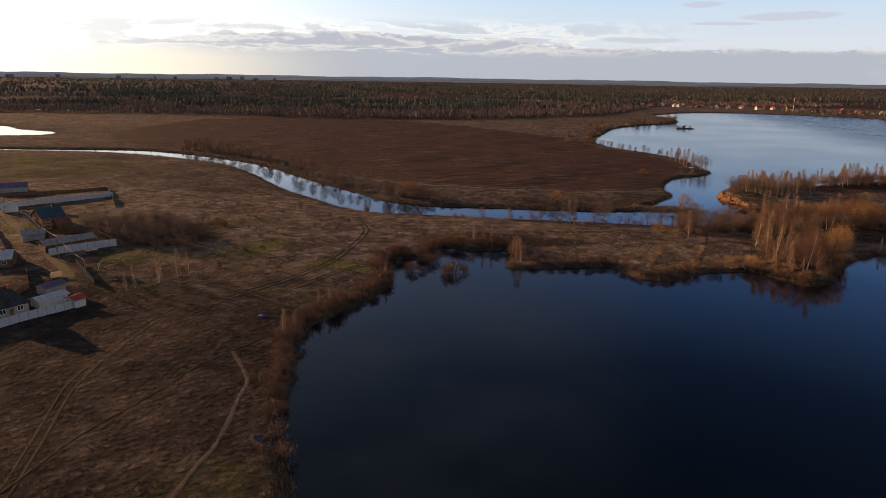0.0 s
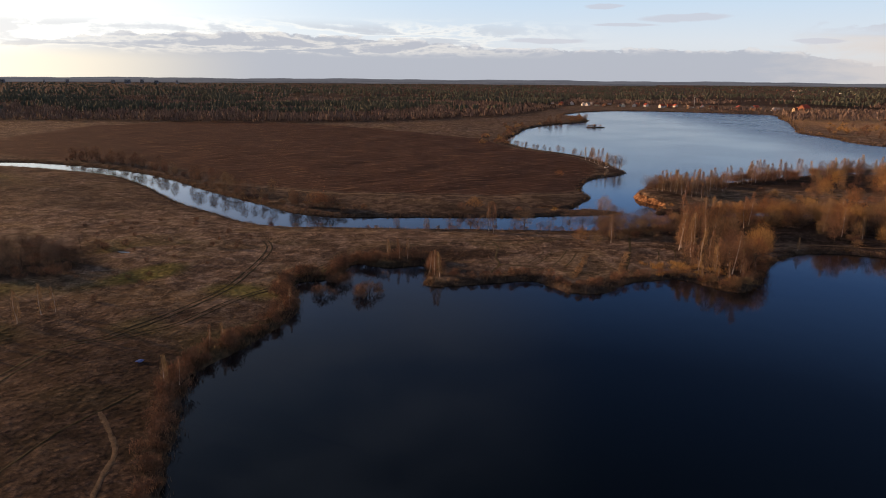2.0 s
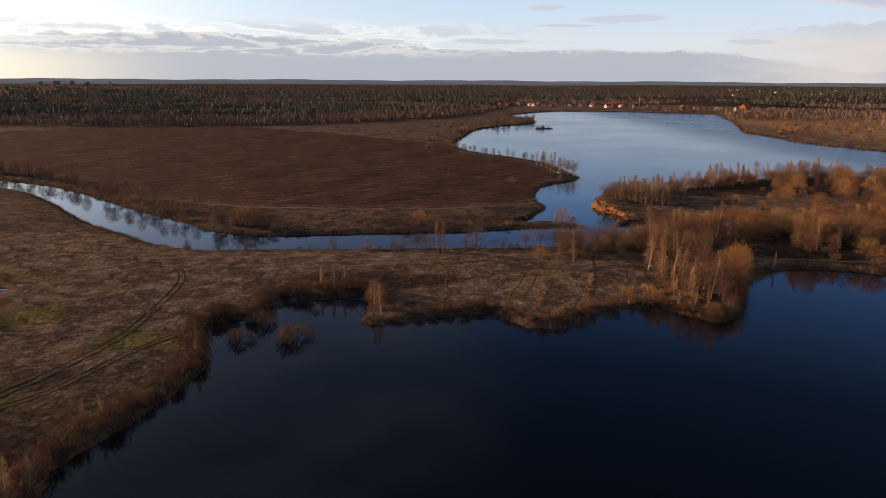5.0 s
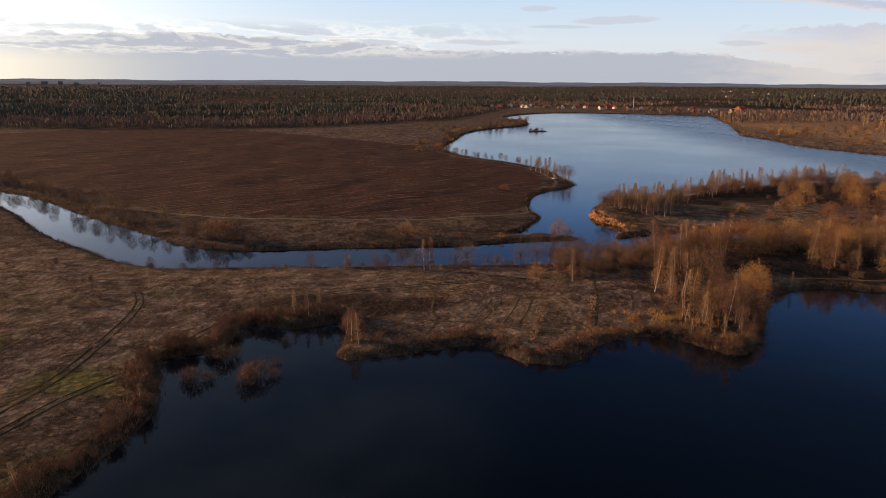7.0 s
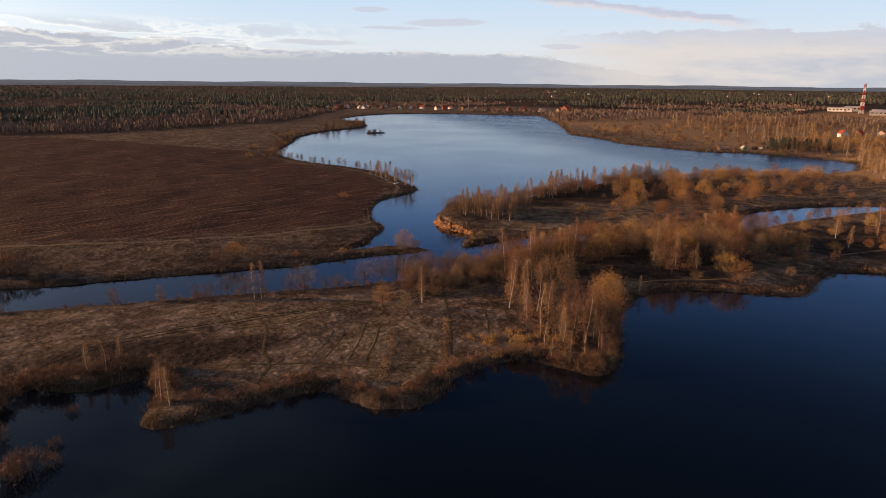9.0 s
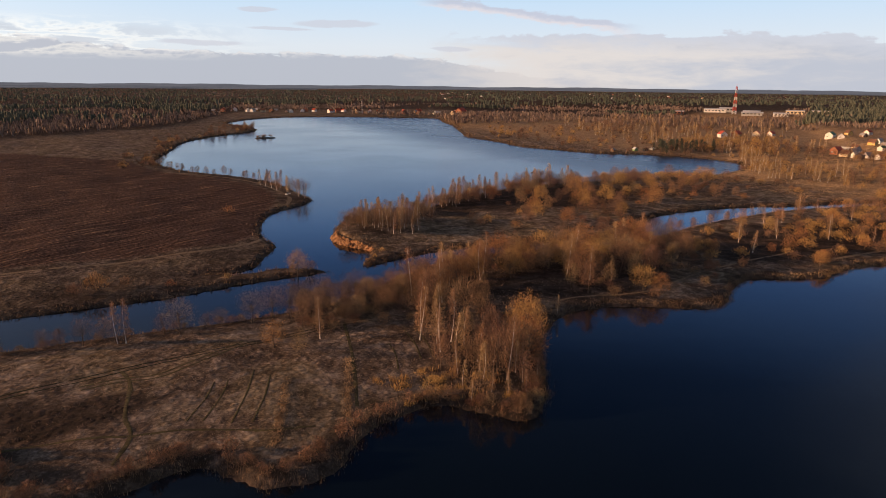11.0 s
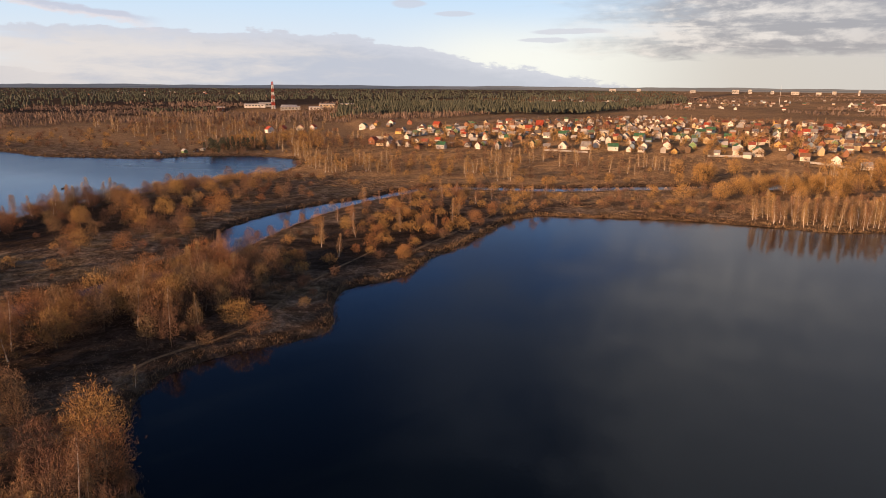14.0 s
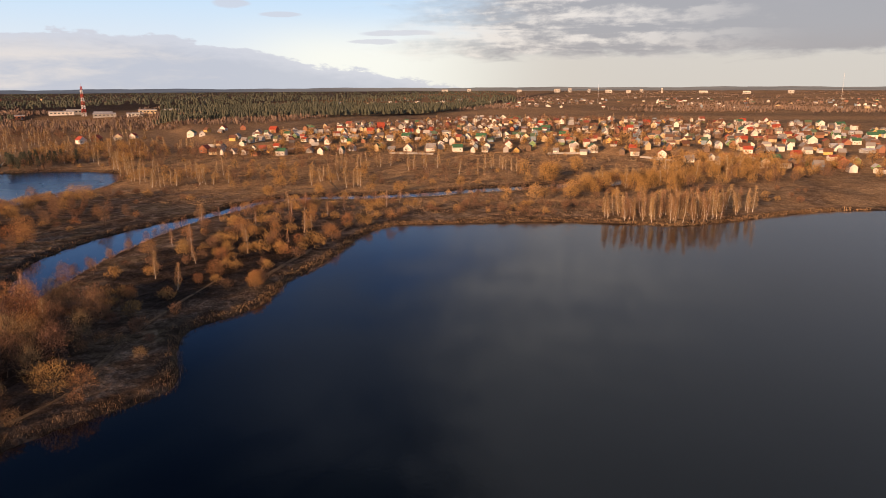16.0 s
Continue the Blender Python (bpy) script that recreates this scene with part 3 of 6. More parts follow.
def make_tree(name, seed, tall, thick, lean, crown_at, crown_r, crown_h, limbs, tufts, per, twig, width, bark, leafy, label, stems=1, bare=0.25, cone=False, droop=0.0, kind="tree", group="bare trees"):
    """A thing with a trunk that parts into limbs, and a crown of fine twigs in tufts at the limbs' ends."""
    root = tagged(new(name), label, kind, group)
    bole, crown, r = Wood(seed), Wood(seed + 1000), np.random.RandomState(seed + 7)
    bend = r.normal(0, 0.025 * tall, 2)
    tip = np.array((lean * tall * math.cos(seed), lean * tall * math.sin(seed), tall * (0.97 if cone else crown_at)))
    line = lambda f: tip * f + np.array((bend[0], bend[1], 0)) * math.sin(3.0 * f)
    if stems == 1:
        fs = np.linspace(0, 1, 7)
        bole.stem([line(f) - (0, 0, 0.5 if f == 0 else 0) for f in fs], [thick * tall * (1.3 if f == 0 else 1 - (0.88 if cone else 0.55) * f) for f in fs], 6)
    spots = []
    for i in range(tufts):
        t = (i + r.rand()) / tufts
        az = i * 2.39996 + r.normal(0, 0.25)
        if cone:
            z = bare + (0.98 - bare) * t
            reach = crown_r * max(0.10, (1 - t) ** 0.75 * min(1, 0.5 + 2.2 * t)) * math.sqrt(r.uniform(0.25, 1.1))
            spots.append(np.array((math.cos(az) * reach, math.sin(az) * reach, z * tall + reach * 0.5)) + np.array((tip[0], tip[1], 0)) * z)
        else:
            u = 1 - 1.75 * t if stems == 1 else 1 - 1.25 * t
            q = math.sqrt(max(0.0, 1 - u * u)) * r.uniform(0.55, 1.08)
            lump = 1 + 0.16 * math.sin(az * 2 + seed) + r.normal(0, 0.08)
            spots.append(np.array((math.cos(az) * q * crown_r * lump, math.sin(az) * q * crown_r * lump, tall * crown_at + u * crown_h * r.uniform(0.7, 1.08))) + np.array((tip[0], tip[1], 0)))
    for i, p in enumerate(spots):
        if stems == 1:
            f = min(0.97, max(bare, (p[2] - np.hypot(*(p[:2] - tip[:2])) * 0.9) / tip[2])) if cone else min(1.0, r.uniform(0.55, 1.0))
            start = line(f)
            base_r = thick * tall * (0.16 if cone else 0.30) * (1.1 - 0.7 * f)
        else:
            start, base_r = np.array((p[0] * 0.06, p[1] * 0.06, -0.2)), thick * tall
        mid = (start + p) / 2 + np.array((0, 0, 0.10 * np.linalg.norm(p - start))) * (0.2 if cone else -0.6)
        if i % max(1, tufts // limbs) == 0:
            (crown if cone else bole).stem([start, mid, p], [base_r, base_r * 0.7, 0.012], 3)
        out = unit(p - start)
        spread = (crown_r if not cone else crown_r * 0.8) * 0.24
        for _ in range(per):
            d = unit(out * 0.50 + (0, 0, 0.28 - droop * r.rand()) + r.normal(0, 0.50, 3))
            q = p + r.normal(0, spread, 3) * (1, 1, 0.8) - d * twig * 0.5
            q[2] = max(q[2], 0.02)
            crown.twig(q, d, twig * r.uniform(0.6, 1.4), width * r.uniform(0.7, 1.3))
    part("trunk", bole.mesh("trunk") if bole.f else bole.mesh("trunk"), bark, root)
    part("crown", crown.mesh("crown"), leafy, root)
    return root


BIRCHES = [make_tree("birch_tree", 10 + i, 15.0, 0.0108, 0.04 + 0.04 * i, 0.55, 2.2, 6.0, 26, 46, 20, 0.90, 0.046, BIRCH_BARK, BIRCH_TWIG, "tall bare birch with white bark and fine russet twigs", bare=0.12, cone=True, droop=0.35, group="birches") for i in range(4)]
WILLOWS = [make_tree("willow_tree", 30 + i, 12.0, 0.022, 0.03, 0.54, 4.5, 4.8, 18, 70, 25, 0.75, 0.066, DARK_BARK, WILLOW_TWIG, "broad willow in golden catkins by the water", group="willows") for i in range(3)]
ALDERS = [make_tree("alder_tree", 50 + i, 12.0, 0.012, 0.03, 0.54, 3.2, 5.0, 18, 54, 22, 0.85, 0.052, DARK_BARK, BROWN_TWIG, "bare brown alder of the waterside wood", group="alders") for i in range(4)]
SHRUBS = [make_tree("willow_shrub", 70 + i, 4.0, 0.010, 0.0, 0.42, 2.1, 2.0, 13, 26, 19, 0.65, 0.046, DARK_BARK, (BROWN_TWIG, RUSSET_TWIG, WILLOW_TWIG)[i],
                    ("bare brown shrub in dry grass", "russet shrub at the water's edge", "golden sallow shrub in the scrub")[i], stems=5, kind="shrub", group="shrubs") for i in range(3)]
ROUND = [make_tree("bare_tree", 110 + i, 11.0, 0.017, 0.03, 0.58, 4.4, 4.3, 40, 64, 22, 0.90, 0.026, DARK_BARK, GREY_TWIG, "round-crowned bare tree with fine grey-brown twigs", group="round bare trees") for i in range(2)]
GOLDEN = make_tree("willow_tree", 37, 14.0, 0.020, 0.02, 0.58, 5.0, 5.0, 22, 90, 30, 0.68, 0.060, DARK_BARK, GOLD_TWIG, "old round-crowned willow in full golden catkins", group="willows")
PINE_TREE = make_tree("pine_tree", 90, 12.0, 0.012, 0.02, 0.55, 2.7, 5.0, 30, 44, 26, 0.9, 0.085, DARK_BARK, PINE, "dark green pine on the lake shore", bare=0.12, cone=True, group="pines")
USED, TALLY, POOLS = set(), {}, {}
RND = random.Random(4)


def place(kinds, x, y, size=1.0, sink=0.1):
    """One more plant of a kind at a spot; size is against the first one's height. Far ones and those past the count join a thicket."""
    proto = kinds if not isinstance(kinds, list) else RND.choice(kinds)
    if 122 < x < 192 and 282 + 0.42 * (x - 122) < y < 336:
        size = min(size, 0.42 if x < 165 else 0.65)
    if 192 <= x < 420 and 306 + 0.2 * (x - 192) < y < 348:
        size = min(size, 0.45)
    z = max(float(land(x, y)), -0.5)
    m = Matrix.Translation((x, y, z - sink)) @ Matrix.Rotation(RND.uniform(0, 6.28), 4, "Z") @ Matrix.Diagonal((size * RND.uniform(0.9, 1.1), size * RND.uniform(0.9, 1.1), size, 1))
    kind = proto.name.split(".")[0]
    if math.hypot(x - 90, y - 130) > 400 or TALLY.get(kind, 0) > 292:
        POOLS.setdefault(proto, []).append(m)
        return None
    TALLY[kind] = TALLY.get(kind, 0) + 1
    if proto in USED:
        return copy_thing(proto, m)
    USED.add(proto)
    proto.matrix_basis = Matrix.Translation((x, y, z - sink))
    return proto


def thickets():
    """The plants that are too many or too far to tell apart, one object for each material."""
    groups, r = {}, np.random.RandomState(77)
    for proto, spots in POOLS.items():
        for ob in proto.children:
            me = ob.data
            v = np.empty(len(me.vertices) * 3, np.float32)
            me.vertices.foreach_get("co", v)
            f = np.empty(len(me.loops), np.int32)
            me.loops.foreach_get("vertex_index", f)
            v, f = v.reshape(-1, 3), f.reshape(-1, 3)
            for m in spots:
                far = math.hypot(m.translation.x - 90, m.translation.y - 130)
                keep, wide = (1.0, 1.3 if far > 480 else 1.0) if ob.name.startswith("trunk") else ((0.6, 1.5) if far < 480 else (0.34, 2.1))
                g = f[r.rand(len(f)) < keep]
                w = v[g]
                mid = w.mean(1, keepdims=True)
                if keep == 1:
                    w = mid + (w - mid) * ((2.0, 2.0, 1) if far > 480 else (1.3, 1.3, 1))
                if keep < 1:
                    w = mid + (w - mid) * (1 + (wide - 1) * 0.6)
                rot = np.array(m.to_3x3())
                groups.setdefault(me.materials[0], []).append((w.reshape(-1, 3) @ rot.T + np.array(m.translation)).astype(np.float32))
    for mat, parts in groups.items():
        v = np.concatenate(parts)
        me = mesh_from("thicket", v, np.arange(len(v)).reshape(-1, 3))
        me.materials.append(mat)
        name = {"birch_bark": "birch_stems", "dark_bark": "thicket_stems", "birch_twigs": "birch_thicket", "brown_twigs": "alder_thicket",
                "willow_catkins": "willow_thicket", "russet_twigs": "shrub_thicket", "golden_catkins": "golden_thicket", "grey_brown_twigs": "bare_thicket", "hazed_pine_needles": "pine_thicket"}[mat.name]
        tagged(new(name, me), "distant scrub and bare trees of the meadow, " + mat.name.replace("_", " "), "scrub", kind="stuff")


def scatter(poly, count, kinds, low, high, seed, gap=2.0, dry=True):
    """Plants spread over a piece of land, clear of the water."""
    r, p = random.Random(seed), np.array(poly, float)
    (x0, y0), (x1, y1) = p.min(0), p.max(0)
    got, tries = [], 0
    while len(got) < count and tries < count * 30:
        tries += 1
        x, y = r.uniform(x0, x1), r.uniform(y0, y1)
        if (dry and land(x, y, "d") < 0.8) or distance_in(p, np.array([x]), np.array([y]))[0] < 0:
            continue
        if any((x - a) ** 2 + (y - b) ** 2 < gap * gap for a, b in got) or math.hypot((x - 169) / 21, (y - 271) / 14) < 1:
            continue
        got.append((x, y))
        place(kinds, x, y, r.uniform(low, high))


def along(line, count, kinds, low, high, seed, spread=1.5, dry=True):
    r, p = random.Random(seed), smooth_line(line, closed=False, cuts=6)
    for i in range(count):
        t = (i + r.random()) / count * (len(p) - 1)
        a, b = p[int(t)], p[min(int(t) + 1, len(p) - 1)]
        x, y = a + (b - a) * (t - int(t))
        x, y = x + r.gauss(0, spread), y + r.gauss(0, spread)
        if dry and land(x, y, "d") < 0.3:
            continue
        place(kinds, x, y, r.uniform(low, high))


# ---------------------------------------------------------------- woods round the water
# the point of land with its tall birches and the old golden willow
for x, y, s in ((128, 246, 1.1), (131, 241, 1.0), (133, 238, 1.15), (129, 238, 0.95), (128, 233, 0.9), (130, 228, 0.95), (126, 242, 0.8), (135, 234, 0.85),
                (134, 225, 0.8), (138, 224, 0.7), (127, 221, 0.65), (131, 216, 0.75), (136, 214, 0.6), (140, 217, 0.65), (132, 220, 0.55), (143, 221, 0.6),
                (125, 214, 0.55), (124, 208, 0.45), (142, 211, 0.5), (133, 208, 0.5), (137, 207, 0.45), (130, 210, 0.45), (139, 212, 0.55), (174, 251, 0.45)):
    place(BIRCHES, x, y, s * 0.84)
place(GOLDEN, 149.5, 229, 0.86)
for x, y, s in ((146, 222, 0.6), (154, 237, 0.7)):
    place(WILLOWS, x, y, s)
along(((118, 213), (126, 205), (133, 201), (140, 206), (147, 217), (152, 227)), 44, SHRUBS[:2], 0.5, 1.0, 1)
scatter(((122, 210), (132, 203), (146, 215), (150, 228), (136, 250), (126, 246)), 20, ALDERS, 0.4, 0.75, 72, 2.5)
scatter(((112, 214), (132, 206), (136, 216), (118, 224)), 9, SHRUBS[2], 0.3, 0.6, 80, 3)
scatter(((100, 262), (116, 262), (134, 256), (150, 280), (128, 292), (104, 280)), 34, ALDERS, 0.5, 0.8, 81, 3.5)
scatter(((100, 258), (134, 252), (150, 280), (128, 292), (104, 280)), 34, SHRUBS[:2], 0.5, 1.0, 82, 3)
# the wood between the pond and the creek
scatter(((128, 262), (150, 248), (168, 262), (200, 262), (235, 268), (262, 290), (262, 312), (215, 316), (180, 316), (150, 303), (128, 286)), 105, ALDERS, 0.7, 1.1, 2, 3.6)
scatter(((140, 268), (200, 275), (240, 285), (258, 310), (215, 316), (180, 316), (150, 303)), 30, WILLOWS, 0.75, 1.1, 3, 6)
scatter(((150, 255), (250, 275), (262, 312), (180, 316), (130, 286)), 14, BIRCHES, 0.8, 1.1, 4, 6)
scatter(((150, 244), (185, 256), (225, 244), (262, 262), (262, 310), (180, 316), (128, 285)), 55, SHRUBS[:2], 0.6, 1.1, 5, 3)
place(WILLOWS[0], 247, 311, 1.1), place(WILLOWS[1], 211, 257, 0.75), place(WILLOWS[2], 213, 314, 1.1), place(WILLOWS[0], 272, 287, 0.45), place(BIRCHES, 207, 268, 0.6), place(WILLOWS[2], 214, 252, 0.6)
place(BIRCHES, 239, 287, 0.8), place(ALDERS, 236, 283, 0.75)
# the bank of the river in front of the field
for x, y, s, k in ((103, 254, 0.75, BIRCHES), (96, 244, 0.60, ALDERS), (91, 252, 0.62, WILLOWS), (70, 273, 0.95, ROUND), (66, 275, 0.55, ROUND), (77, 275, 0.45, ROUND), (81, 276, 0.5, ROUND), (89, 275, 0.85, ROUND), (95, 277, 0.9, ROUND), (55, 272, 0.75, BIRCHES),
                   (57, 271, 0.8, BIRCHES), (52, 273, 0.6, ALDERS), (47, 274, 0.7, ROUND), (42, 273, 0.5, ALDERS), (38, 275, 0.5, ROUND), (28, 275, 0.45, ALDERS), (15, 276, 0.45, ALDERS), (100, 274, 0.8, ROUND),
                   (106, 279, 0.95, ROUND), (108, 272, 0.75, ALDERS), (112, 283, 0.9, ROUND), (118, 280, 0.8, ROUND), (122, 286, 0.85, ROUND), (123, 276, 0.8, ALDERS), (112, 262, 0.55, ALDERS), (129, 260, 0.6, ROUND), (-40, 274, 0.4, ALDERS), (112, 322, 0.75, WILLOWS)):
    place(k, x, y, s)
along(((-45, 275), (26, 276), (68, 277), (100, 279), (122, 288)), 34, SHRUBS[:2], 0.35, 0.7, 6, 0.8)
along(((100, 279), (120, 286), (140, 300), (165, 312)), 16, ROUND, 0.4, 0.6, 7, 2.5)
# the river's far side
along(((-260, 489), (-230, 480), (-190, 455), (-150, 420), (-105, 376), (-66, 340), (-45, 322)), 44, ALDERS, 0.55, 0.95, 8, 3)
along(((-260, 489), (-190, 455), (-105, 376), (-45, 322), (-10, 314)), 40, SHRUBS[:1], 0.6, 1.1, 9, 3)
for x, y, s in ((-28, 318, 2.1), (-33, 321, 1.9), (-22, 316, 1.6), (48, 322, 1.6), (42, 321, 1.0), (57, 324, 1.0), (111, 326, 0.6), (117, 324, 1.0), (88, 322, 0.6), (70, 319, 0.7)):
    place(SHRUBS, x, y, s)
# the field's tip and its lake shore
for x, y, s in ((151, 484, 1.0), (148, 490, 0.9), (146, 500, 0.9)):
    place(ROUND, x, y, s)
for x, y, s in ((150, 478, 0.6), (148, 484, 0.7), (144, 496, 0.75), (140, 508, 0.8), (143, 515, 0.85), (139, 520, 0.8), (136, 527, 0.75), (145, 505, 0.6), (134, 534, 0.7)):
    place(BIRCHES, x, y, s)
along(((146, 520), (128, 575), (100, 615), (84, 650), (74, 690)), 26, ALDERS, 0.35, 0.65, 10, 3)
along(((72, 660), (70, 720), (80, 790), (100, 900), (150, 990), (200, 1060), (210, 1110)), 46, SHRUBS, 0.9, 1.9, 11, 9)
along(((150, 1000), (205, 1065), (214, 1110)), 14, ALDERS, 0.6, 1.0, 12, 6)
place(SHRUBS[2], 103, 440, 1.1)
# the headland between creek and lake
scatter(((147, 372), (158, 364), (172, 362), (190, 380), (202, 412), (180, 408), (158, 402)), 44, BIRCHES, 0.55, 0.85, 13, 2.4)
scatter(((150, 374), (158, 366), (172, 364), (192, 382), (196, 408), (160, 400)), 20, ROUND, 0.6, 0.85, 87, 3)
place(ROUND, 146, 377, 0.85), place(ROUND, 149, 382, 0.7)
along(((152, 384), (165, 398), (195, 410)), 10, ALDERS, 0.6, 0.8, 14, 3)
along(((205, 422), (235, 442), (280, 466), (318, 476)), 44, BIRCHES, 0.6, 0.95, 15, 6)
along(((210, 418), (240, 436), (285, 458), (330, 470), (400, 470)), 46, ALDERS, 0.55, 0.95, 16, 8)
along(((200, 420), (235, 441), (282, 465), (318, 475), (400, 474)), 80, SHRUBS, 1.0, 1.7, 73, 5)
along(((150, 388), (163, 402), (198, 414)), 22, SHRUBS[:2], 0.8, 1.4, 74, 3)
along(((330, 478), (400, 476), (450, 470)), 40, SHRUBS[2], 0.9, 1.5, 17, 6)
scatter(((225, 360), (262, 345), (320, 380), (400, 385), (440, 440), (400, 470), (330, 465), (270, 440)), 60, ALDERS, 0.55, 0.95, 18, 5)
scatter(((225, 360), (262, 345), (320, 380), (400, 385), (440, 440), (400, 470), (330, 465), (270, 440)), 26, WILLOWS, 0.6, 0.95, 19, 7)
scatter(((180, 350), (262, 345), (320, 380), (440, 380), (480, 430), (400, 470), (270, 440)), 60, SHRUBS, 0.7, 1.2, 20, 4)
for x, y, s in ((140, 329, 0.7), (144, 332, 0.8), (149, 338, 0.6)):
    place(SHRUBS[2], x, y, s)
# the strip between pond and creek
scatter(((255, 265), (300, 256), (400, 262), (425, 250), (450, 250), (480, 260), (455, 325), (380, 338), (300, 320), (262, 300)), 105, [SHRUBS[0], SHRUBS[2], SHRUBS[2]], 0.7, 1.5, 21, 4.2)
scatter(((255, 265), (300, 256), (425, 255), (470, 260), (455, 325), (380, 338), (300, 320)), 30, WILLOWS, 0.35, 0.65, 22, 6)
scatter(((280, 280), (400, 270), (470, 260), (455, 325), (380, 338), (300, 320)), 22, BIRCHES, 0.45, 0.8, 23, 7)
along(((262, 320), (300, 328), (340, 338), (400, 345)), 20, ALDERS, 0.5, 0.8, 24, 2)
place(WILLOWS, 295, 257, 0.5), place(WILLOWS, 300, 259, 0.5), place(WILLOWS, 336, 268, 0.45), place(WILLOWS, 416, 252, 0.55)
along(((404, 352), (440, 342), (462, 330), (490, 268), (522, 222), (550, 182)), 46, SHRUBS, 0.5, 1.15, 70, 3)
along(((404, 352), (440, 342), (462, 330), (490, 268), (522, 222), (550, 182)), 14, ALDERS, 0.35, 0.6, 71, 4)
# the eastern shore: birch grove on the spit, scrub behind
scatter(((446, 150), (448, 110), (472, 80), (490, 70), (500, 85), (478, 110), (462, 150)), 96, BIRCHES, 0.6, 0.95, 25, 1.6)
scatter(((440, 240), (446, 170), (470, 150), (480, 200), (462, 246)), 34, SHRUBS, 0.5, 1.2, 85, 3)
scatter(((440, 240), (470, 120), (520, 40), (560, 30), (560, 150), (520, 215), (470, 250)), 70, SHRUBS, 0.6, 1.3, 26, 4)
scatter(((485, 190), (520, 130), (570, 60), (620, 20), (640, 110), (560, 170), (520, 200)), 46, WILLOWS, 0.55, 0.95, 27, 6)
along(((545, 168), (568, 143), (590, 118), (630, 82), (675, 40), (695, -30)), 70, WILLOWS, 0.55, 1.0, 83, 9)
along(((545, 160), (590, 110), (640, 60)), 22, BIRCHES, 0.7, 1.0, 84, 8)
scatter(((485, 190), (570, 60), (640, -30), (690, -60), (700, 120), (560, 170)), 40, ALDERS, 0.6, 1.0, 28, 6)
# the meadow below the village
for cx, cy, n in ((503, 473, 9), (484, 435, 8), (526, 439, 9), (504, 410, 6), (598, 355, 8), (614, 335, 4), (612, 296, 6), (636, 240, 6), (621, 224, 4), (587, 252, 3), (535, 337, 8), (514, 313, 5), (570, 540, 12), (545, 500, 10)):
    for _ in range(n):
        place(BIRCHES, cx + RND.gauss(0, 6), cy + RND.gauss(0, 6), RND.uniform(0.55, 0.95))
scatter(((470, 480), (480, 360), (540, 250), (600, 180), (700, 120), (760, 220), (740, 420), (640, 520), (560, 560)), 120, SHRUBS, 0.5, 1.1, 29, 6)
along(((470, 350), (500, 290), (540, 240), (580, 180)), 40, WILLOWS, 0.4, 0.75, 30, 6)
scatter(((560, 560), (640, 530), (720, 540), (760, 620), (700, 720), (580, 680)), 50, BIRCHES, 0.6, 0.95, 31, 6)
scatter(((480, 680), (560, 560), (720, 540), (820, 700), (900, 900), (700, 1000), (520, 1000)), 110, SHRUBS, 0.9, 1.6, 32, 9)
scatter(((560, 720), (720, 640), (900, 760), (1020, 900), (900, 1150), (700, 1050)), 110, BIRCHES, 0.7, 1.1, 33, 8)
along(((700, 20), (735, 60), (770, 120), (780, 300), (760, 430)), 60, WILLOWS, 0.35, 0.7, 34, 14)
scatter(((640, 60), (720, -60), (760, -160), (700, -160), (600, -40)), 40, WILLOWS, 0.5, 0.8, 35, 7)
along(((588, 205), (600, 190), (612, 176)), 8, WILLOWS, 0.9, 1.25, 88, 4)
along(((640, 120), (660, 90), (676, 62), (690, 30)), 16, WILLOWS, 0.8, 1.15, 89, 6)
scatter(((560, 590), (600, 540), (680, 560), (760, 690), (690, 730), (620, 690)), 60, WILLOWS, 0.5, 0.9, 90, 6)
scatter(((470, 700), (560, 660), (680, 740), (700, 900), (560, 1000), (480, 900)), 70, [SHRUBS[0], SHRUBS[2]], 0.9, 1.7, 91, 8)
scatter(((600, 760), (740, 760), (900, 900), (820, 1050), (660, 960)), 60, ALDERS, 0.7, 1.1, 92, 8)
# dark pines at the lake's corner
PINE_TREE.matrix_basis = Matrix.Translation((584, 641, float(land(584, 641)) - 0.1))
scatter(((540, 616), (565, 606), (596, 604), (606, 620), (570, 646), (545, 640)), 26, PINE_TREE, 0.7, 1.15, 86, 4)
# the pond's western shore and the flooded bushes
along(((12, 62), (2, 76), (-4, 92), (-8, 104), (-13, 118), (-15, 130), (-10, 142), (-6, 154), (-3, 166), (-5, 178), (-9, 188), (-10, 199)), 110, SHRUBS[:2], 0.5, 1.1, 36, 1.7)
along(((-10, 200), (2, 206), (4, 218), (13, 223), (32, 225), (36, 212)), 55, SHRUBS[:2], 0.6, 1.2, 37, 1.5)
along(((35, 205), (55, 205), (70, 209), (84, 196), (98, 207), (118, 214)), 50, SHRUBS[:2], 0.4, 0.85, 38, 1.0)
for x, y, s in ((-14, 116, 0.55), (-14, 139, 0.4), (-11, 142, 0.4), (-3, 171, 0.4), (-13, 120, 0.45), (22, 226, 0.5), (25, 226, 0.5), (36, 207, 0.6), (38, 204, 0.55), (34, 213, 0.5), (18, 227, 0.45)):
    place(BIRCHES, x, y, s)
for x, y, s in ((15, 184, 1.2), (17, 187, 1.3), (14, 188, 1.0), (20, 188, 0.8), (19, 195, 0.6), (1, 187, 0.9), (3, 185, 1.1), (6, 186, 0.7), (6, 197, 1.2), (8, 199, 1.0), (3, 199, 0.8), (19, 208, 0.6)):
    place(SHRUBS[:2], x, y, s)
